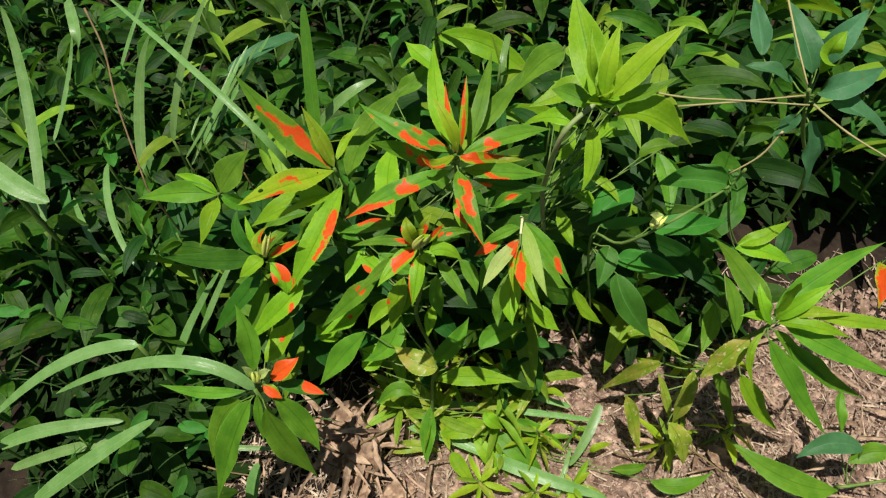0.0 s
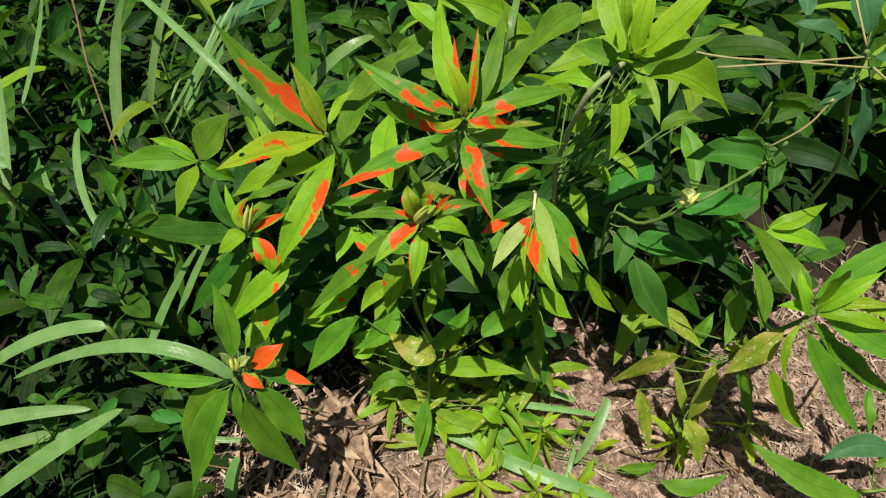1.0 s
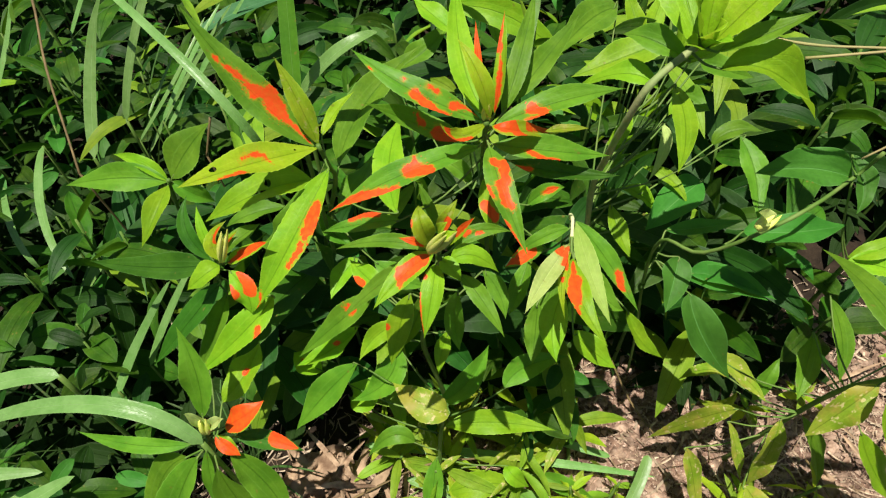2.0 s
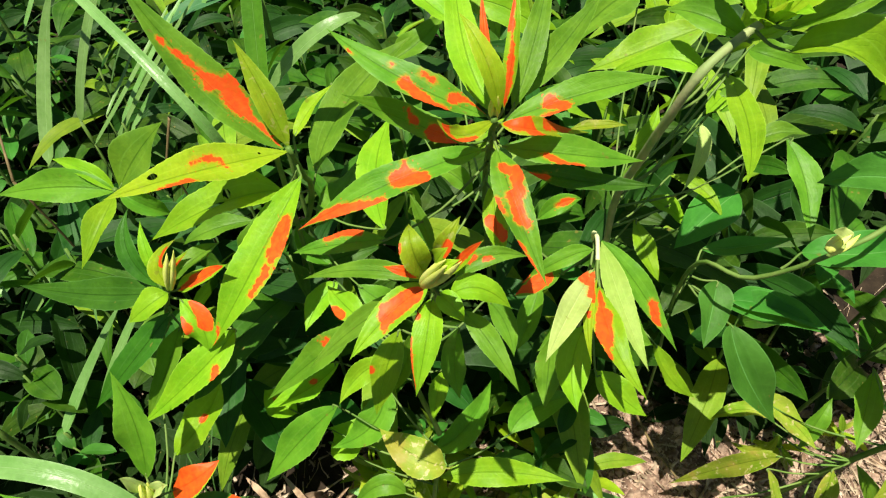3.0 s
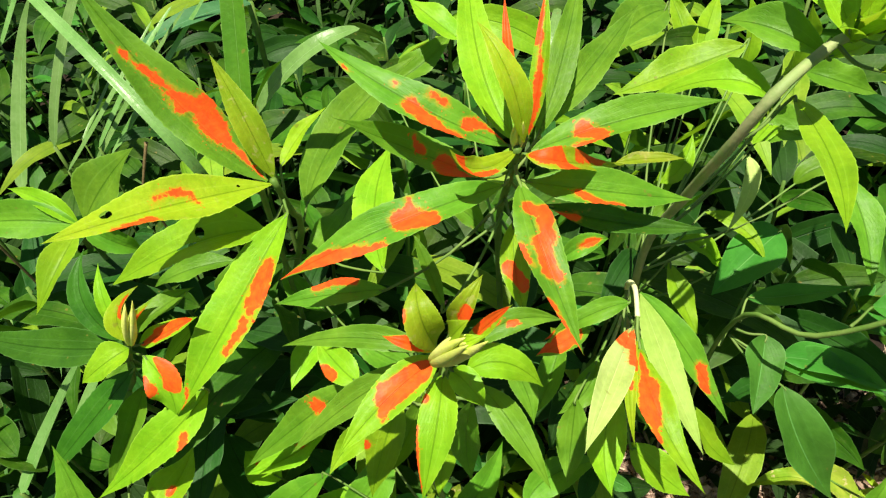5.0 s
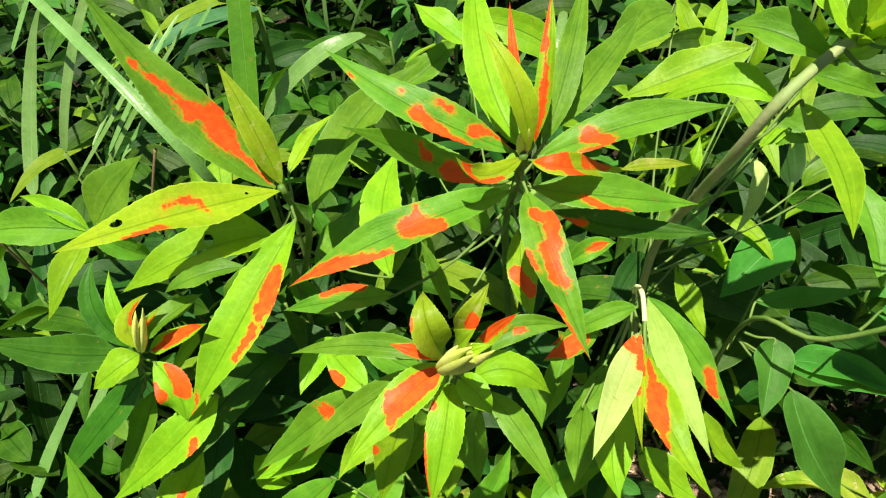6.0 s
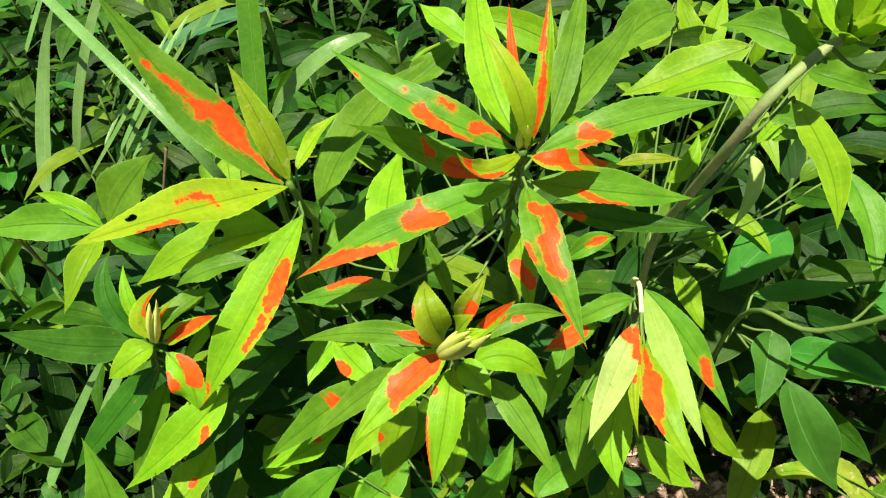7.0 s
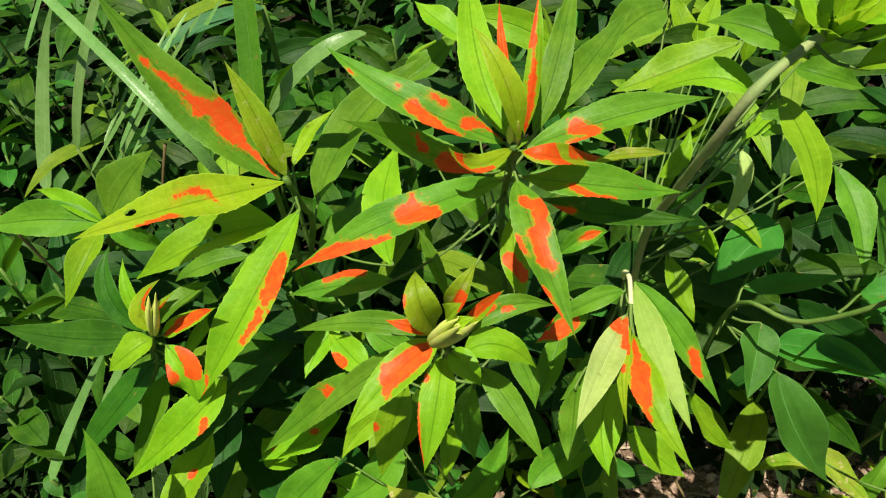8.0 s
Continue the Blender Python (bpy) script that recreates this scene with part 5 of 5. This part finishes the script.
def undergrowth():
    rnd = random.Random(5)
    used, spots = set(), []
    tries = 0
    while len(spots) < 380 and tries < 60000:
        tries += 1
        y = 0.08 + 1.35 * rnd.random() ** 1.25
        x = rnd.uniform(-0.35 - 0.55 * y, 0.35 + 0.55 * y)
        gap = 0.038 + 0.026 * y
        if taken(x, y) or any(math.hypot(x - a, y - b) < gap for a, b in spots):
            continue
        if -0.5 < x < -0.19 and y < 0.52 and rnd.random() < 0.5:
            continue
        if 0.17 < x < 0.62 and 0.48 < y < 1.15 and rnd.random() < 0.5:
            continue
        if -0.7 < x < -0.05 and 0.44 < y < 1.1 and rnd.random() < 0.66:
            continue
        spots.append((x, y))
    for x, y in spots:
        near = y < 0.47 and abs(x) < 0.36
        low = (y < 0.36 and x < 0.02) or (y < 0.40 and 0.02 < x < 0.27)
        if x < -0.12 and rnd.random() < (0.5 if low else 0.09):
            src, size = TUFTS[rnd.randrange(3)], rnd.uniform(0.75, 1.1) * (0.4 if low else 1)
        elif low:
            src, size = KINDS[rnd.choice((3, 4))], rnd.uniform(0.55, 0.8)
        elif near:
            src, size = KINDS[rnd.choice((1, 3, 5))], rnd.uniform(0.85, 1.05)
        elif -0.7 < x < -0.05 and y < 1.1:
            src, size = KINDS[rnd.choice((1, 1, 3, 4, 0))], rnd.uniform(0.7, 0.95)
        else:
            src, size = KINDS[rnd.randrange(6)], rnd.uniform(0.8, 1.15)
        turn = rnd.uniform(0, 360)
        m = Matrix.Translation((x, y, soil_height(x, y))) @ pose(0, 0, 0, 0, 0, turn)
        if src.name not in used:
            used.add(src.name)
            src.matrix_basis = m
            src.scale = (size, size, size)
        else:
            c = copy_thing(src, m)
            c.scale = (size, size, size)


undergrowth()


def seedlings():
    """Small sprigs with yellowing leaves, low on the bare soil."""
    rnd = random.Random(19)
    sources = [sprout(17, 0.045, 8, "sywy", 0.034, 0.27), sprout(18, 0.03, 7, "syw", 0.028, 0.3), sprout(19, 0.06, 9, "wysy", 0.038, 0.24), sprout(20, 0.085, 9, "swyow", 0.05, 0.26), sprout(26, 0.07, 8, "owsw", 0.046, 0.22)]
    for src in sources:
        tagged(src, "tiny sprig with yellowing leaves on bare soil", "sprig", "sprigs")
    for i in range(26):
        if i < 7:
            x, y = rnd.uniform(0.0, 0.14), rnd.uniform(0.215, 0.29)
        elif i < 12:
            x, y = rnd.uniform(0.16, 0.36), rnd.uniform(0.27, 0.42)
        else:
            x, y = rnd.uniform(-0.09, 0.11), rnd.uniform(0.305, 0.375)
        m = Matrix.Translation((x, y, soil_height(x, y))) @ pose(0, 0, 0, rnd.uniform(-25, 25), rnd.uniform(-25, 25), rnd.uniform(0, 360))
        if i < 3:
            sources[i].matrix_basis = m
        elif i in (12, 13):
            sources[i - 9].matrix_basis = m
        else:
            copy_thing(sources[i % 3 if i < 12 else 2 + i % 3], m)


seedlings()


# ---- litter on the soil ----
def litter():
    """Straw, crumbs and twigs: nobody could count them."""
    rnd = random.Random(8)
    verts, faces = [], []
    for i in range(6900):
        x, y = (rnd.uniform(-0.45, 0.6), rnd.uniform(0.12, 0.55)) if i < 2600 else (rnd.uniform(-0.28, 0.55), rnd.uniform(0.15, 0.42)) if i < 4400 else (rnd.uniform(0.24, 0.58), rnd.uniform(0.18, 0.45)) if i < 5900 else (rnd.uniform(-0.27, 0.0), rnd.uniform(0.15, 0.29))
        z = soil_height(x, y) + rnd.uniform(0.001, 0.007)
        l, w, a, tip = 0.004 + 0.05 * rnd.random() ** 3.2, 0.0002 + 0.0011 * rnd.random() ** 2.2, rnd.random() * 6.28, rnd.uniform(-0.2, 0.25)
        d, s = Vector((math.cos(a), math.sin(a), tip)), Vector((-math.sin(a), math.cos(a), 0))
        o = Vector((x, y, z))
        bend = s * rnd.uniform(-0.15, 0.15) * l
        k = len(verts)
        for f, b in ((-0.5, 0), (0, 1), (0.5, 0)):
            q = o + d * (l * f) + bend * b
            verts += [q - s * w, q + Vector((0, 0, w)), q + s * w]
        for r in (0, 3):
            faces += [(k + r, k + r + 1, k + r + 4, k + r + 3), (k + r + 1, k + r + 2, k + r + 5, k + r + 4)]
    tagged(new("straw", mesh_from("straw", verts, faces, STRAW, False)), "loose dry straw and stem bits on soil", "straw", kind="stuff")
    verts, faces = [], []
    for i in range(26000):
        x, y = rnd.uniform(-0.1, 0.6), rnd.uniform(0.12, 0.5)
        r = 0.0008 + 0.006 * rnd.random() ** 4
        o = Vector((x, y, soil_height(x, y) + r * 0.3))
        k = len(verts)
        for v in ((1, 0, 0), (0, 1, 0), (-1, 0, 0), (0, -1, 0), (0, 0, 1), (0, 0, -1)):
            verts.append(o + Vector(v) * (r * rnd.uniform(0.6, 1.2)))
        for a, b in ((0, 1), (1, 2), (2, 3), (3, 0)):
            faces += [(k + a, k + b, k + 4), (k + b, k + a, k + 5)]
    tagged(new("soil_crumbs", mesh_from("soil_crumbs", verts, faces, CRUMB, False)), "small brown crumbs of dry soil", "soil", kind="stuff")


litter()


def dead_leaf(at, size, seed, turn):
    """A dry, curled and crumpled leaf."""
    rnd = random.Random(seed)
    verts, faces = [], []
    nu, nv = 22, 14
    for i in range(nu + 1):
        u = i / nu
        w = math.sin(math.pi * min(1, u * 0.93 + 0.05)) ** 0.7
        for j in range(nv + 1):
            v = 2 * j / nv - 1
            curl = 1.5 * v
            x = size * (u - 0.5)
            y = size * 0.28 * w * math.sin(curl)
            z = size * 0.28 * w * (1 - math.cos(curl)) + size * 0.16 * noise.noise(Vector((u * 6, v * 4, seed))) + size * 0.16 * u * u
            verts.append((x, y + size * 0.10 * noise.noise(Vector((u * 6, v * 3, seed + 9))), z))
    for i in range(nu):
        for j in range(nv):
            a = i * (nv + 1) + j
            faces.append((a, a + 1, a + nv + 2, a + nv + 1))
    ob = new("dead_leaf", mesh_from("dead_leaf", verts, faces, DEAD))
    ob.matrix_basis = pose(*at, rnd.uniform(-25, 10), rnd.uniform(-15, 15), turn)
    return tagged(ob, "dry brown curled leaf lying on the litter", "dead leaf", "dead leaves")


for spec in (((-0.122, 0.276, 0.020), 0.085, 41, 70), ((-0.100, 0.262, 0.028), 0.070, 42, 105), ((-0.137, 0.286, 0.014), 0.075, 43, 25), ((-0.10, 0.215, 0.03), 0.035, 4, -60), ((-0.06, 0.22, 0.006), 0.04, 5, 10), ((0.33, 0.30, 0.006), 0.04, 6, 80), ((0.30, 0.27, 0.006), 0.035, 7, 130), ((-0.17, 0.2, 0.006), 0.04, 8, 20)):
    dead_leaf(*spec)


def dry_strips():
    """Withered narrow leaves heaped between the small plant and the low shoot."""
    rnd = random.Random(31)
    for i in range(128):
        heap = 40 <= i < 66
        x, y = (rnd.gauss(-0.105, 0.018), rnd.gauss(0.262, 0.016)) if heap else (rnd.uniform(-0.26, 0.03), rnd.uniform(0.17, 0.29)) if i < 40 or i > 112 else (rnd.uniform(0.25, 0.55), rnd.uniform(0.2, 0.42))
        l, a = rnd.uniform(0.03, 0.075), rnd.random() * 6.28
        z = soil_height(x, y) + (rnd.uniform(0.003, 0.055) if heap else rnd.uniform(0.003, 0.022))
        d = Vector((math.cos(a), math.sin(a), rnd.uniform(-0.05, 0.3)))
        o = Vector((x, y, z))
        me = blade_mesh("dry_leaf", Vector((0, 0, 0)), d * (l / 2) + Vector((0, 0, rnd.uniform(0, 0.01))), d * l, rnd.uniform(0.004, 0.011) if heap else rnd.uniform(0.002, 0.008), DEAD, fold=rnd.uniform(0.2, 1.0),
                        roll=rnd.uniform(-0.8, 0.8), nu=16, nv=6, teeth=0.1, ripple=0.5, seed=900 + i)
        ob = new("dry_leaf", me)
        ob.location = o
        tagged(ob, "withered narrow brown leaf in the straw litter", "dead leaf", "dead leaves")


dry_strips()


def meadow():
    """The same growth further off, past the part that can be told apart."""
    rnd = random.Random(77)
    verts, faces, uvs = [], [], []
    total = 0
    while total < 26000:
        x, y = rnd.uniform(-3.2, 3.2), rnd.uniform(-2.6, 3.6)
        if (abs(x) < 0.38 + 0.55 * y and 0.05 < y < 1.42) or math.hypot((x - 0.25) / 0.55, (y - 0.1) / 0.5) < 1 or (abs(x) < 0.5 and -0.5 < y < 0.1):
            continue
        total += 1
        z0 = soil_height(x, y) + rnd.uniform(0.0, 0.22)
        a, l = rnd.random() * 6.28, rnd.uniform(0.05, 0.11)
        w = l * rnd.uniform(0.12, 0.2)
        d = Vector((math.cos(a), math.sin(a), rnd.uniform(-0.5, 0.7))).normalized()
        s = d.cross(Vector((rnd.uniform(-0.4, 0.4), rnd.uniform(-0.4, 0.4), 1))).normalized()
        o = Vector((x, y, z0))
        k = len(verts)
        for f, g in ((0, 0.1), (0.4, 1), (1, 0.03)):
            q = o + d * (l * f) - Vector((0, 0, l * 0.2 * f * f))
            verts += [q - s * (w * g) + Vector((0, 0, w * g * 0.3)), q, q + s * (w * g) + Vector((0, 0, w * g * 0.3))]
            uvs += [(f, 0), (f, 0.5), (f, 1)]
        for r in (0, 3):
            faces += [(k + r, k + r + 1, k + r + 4, k + r + 3), (k + r + 1, k + r + 2, k + r + 5, k + r + 4)]
    me = mesh_from("meadow", verts, faces, LEAF["u"])
    me.uv_layers.new(name="UVMap").data.foreach_set("uv", [c for fc in faces for k in fc for c in uvs[k]])
    tagged(new("meadow", me), "dense low green leafy growth around the plants", "undergrowth", kind="stuff")


meadow()


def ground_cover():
    """Small leaves close over the soil between the shoots, darkened to paint the gaps' shade."""
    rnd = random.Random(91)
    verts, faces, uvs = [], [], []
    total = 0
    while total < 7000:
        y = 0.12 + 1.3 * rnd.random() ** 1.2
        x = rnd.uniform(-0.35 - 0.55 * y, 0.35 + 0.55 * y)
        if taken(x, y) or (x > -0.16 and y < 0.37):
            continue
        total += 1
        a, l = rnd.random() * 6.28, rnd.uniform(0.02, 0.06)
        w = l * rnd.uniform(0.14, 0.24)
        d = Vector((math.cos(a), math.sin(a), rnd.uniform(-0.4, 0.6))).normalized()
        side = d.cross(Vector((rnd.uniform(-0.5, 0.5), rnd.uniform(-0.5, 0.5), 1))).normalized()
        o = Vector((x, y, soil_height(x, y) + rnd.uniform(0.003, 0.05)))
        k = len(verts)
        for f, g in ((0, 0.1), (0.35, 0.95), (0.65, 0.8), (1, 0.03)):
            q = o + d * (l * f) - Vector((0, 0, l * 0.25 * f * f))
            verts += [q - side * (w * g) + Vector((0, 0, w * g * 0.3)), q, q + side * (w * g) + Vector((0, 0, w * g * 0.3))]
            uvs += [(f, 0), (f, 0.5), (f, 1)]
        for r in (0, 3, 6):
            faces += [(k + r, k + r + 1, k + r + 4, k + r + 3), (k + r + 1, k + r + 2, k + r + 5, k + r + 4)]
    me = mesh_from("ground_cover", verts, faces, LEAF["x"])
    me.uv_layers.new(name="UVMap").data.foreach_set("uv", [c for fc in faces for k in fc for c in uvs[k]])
    tagged(new("ground_cover", me), "low leaves close over the soil, coloured near-black for gap shade", "undergrowth", kind="stuff")


ground_cover()
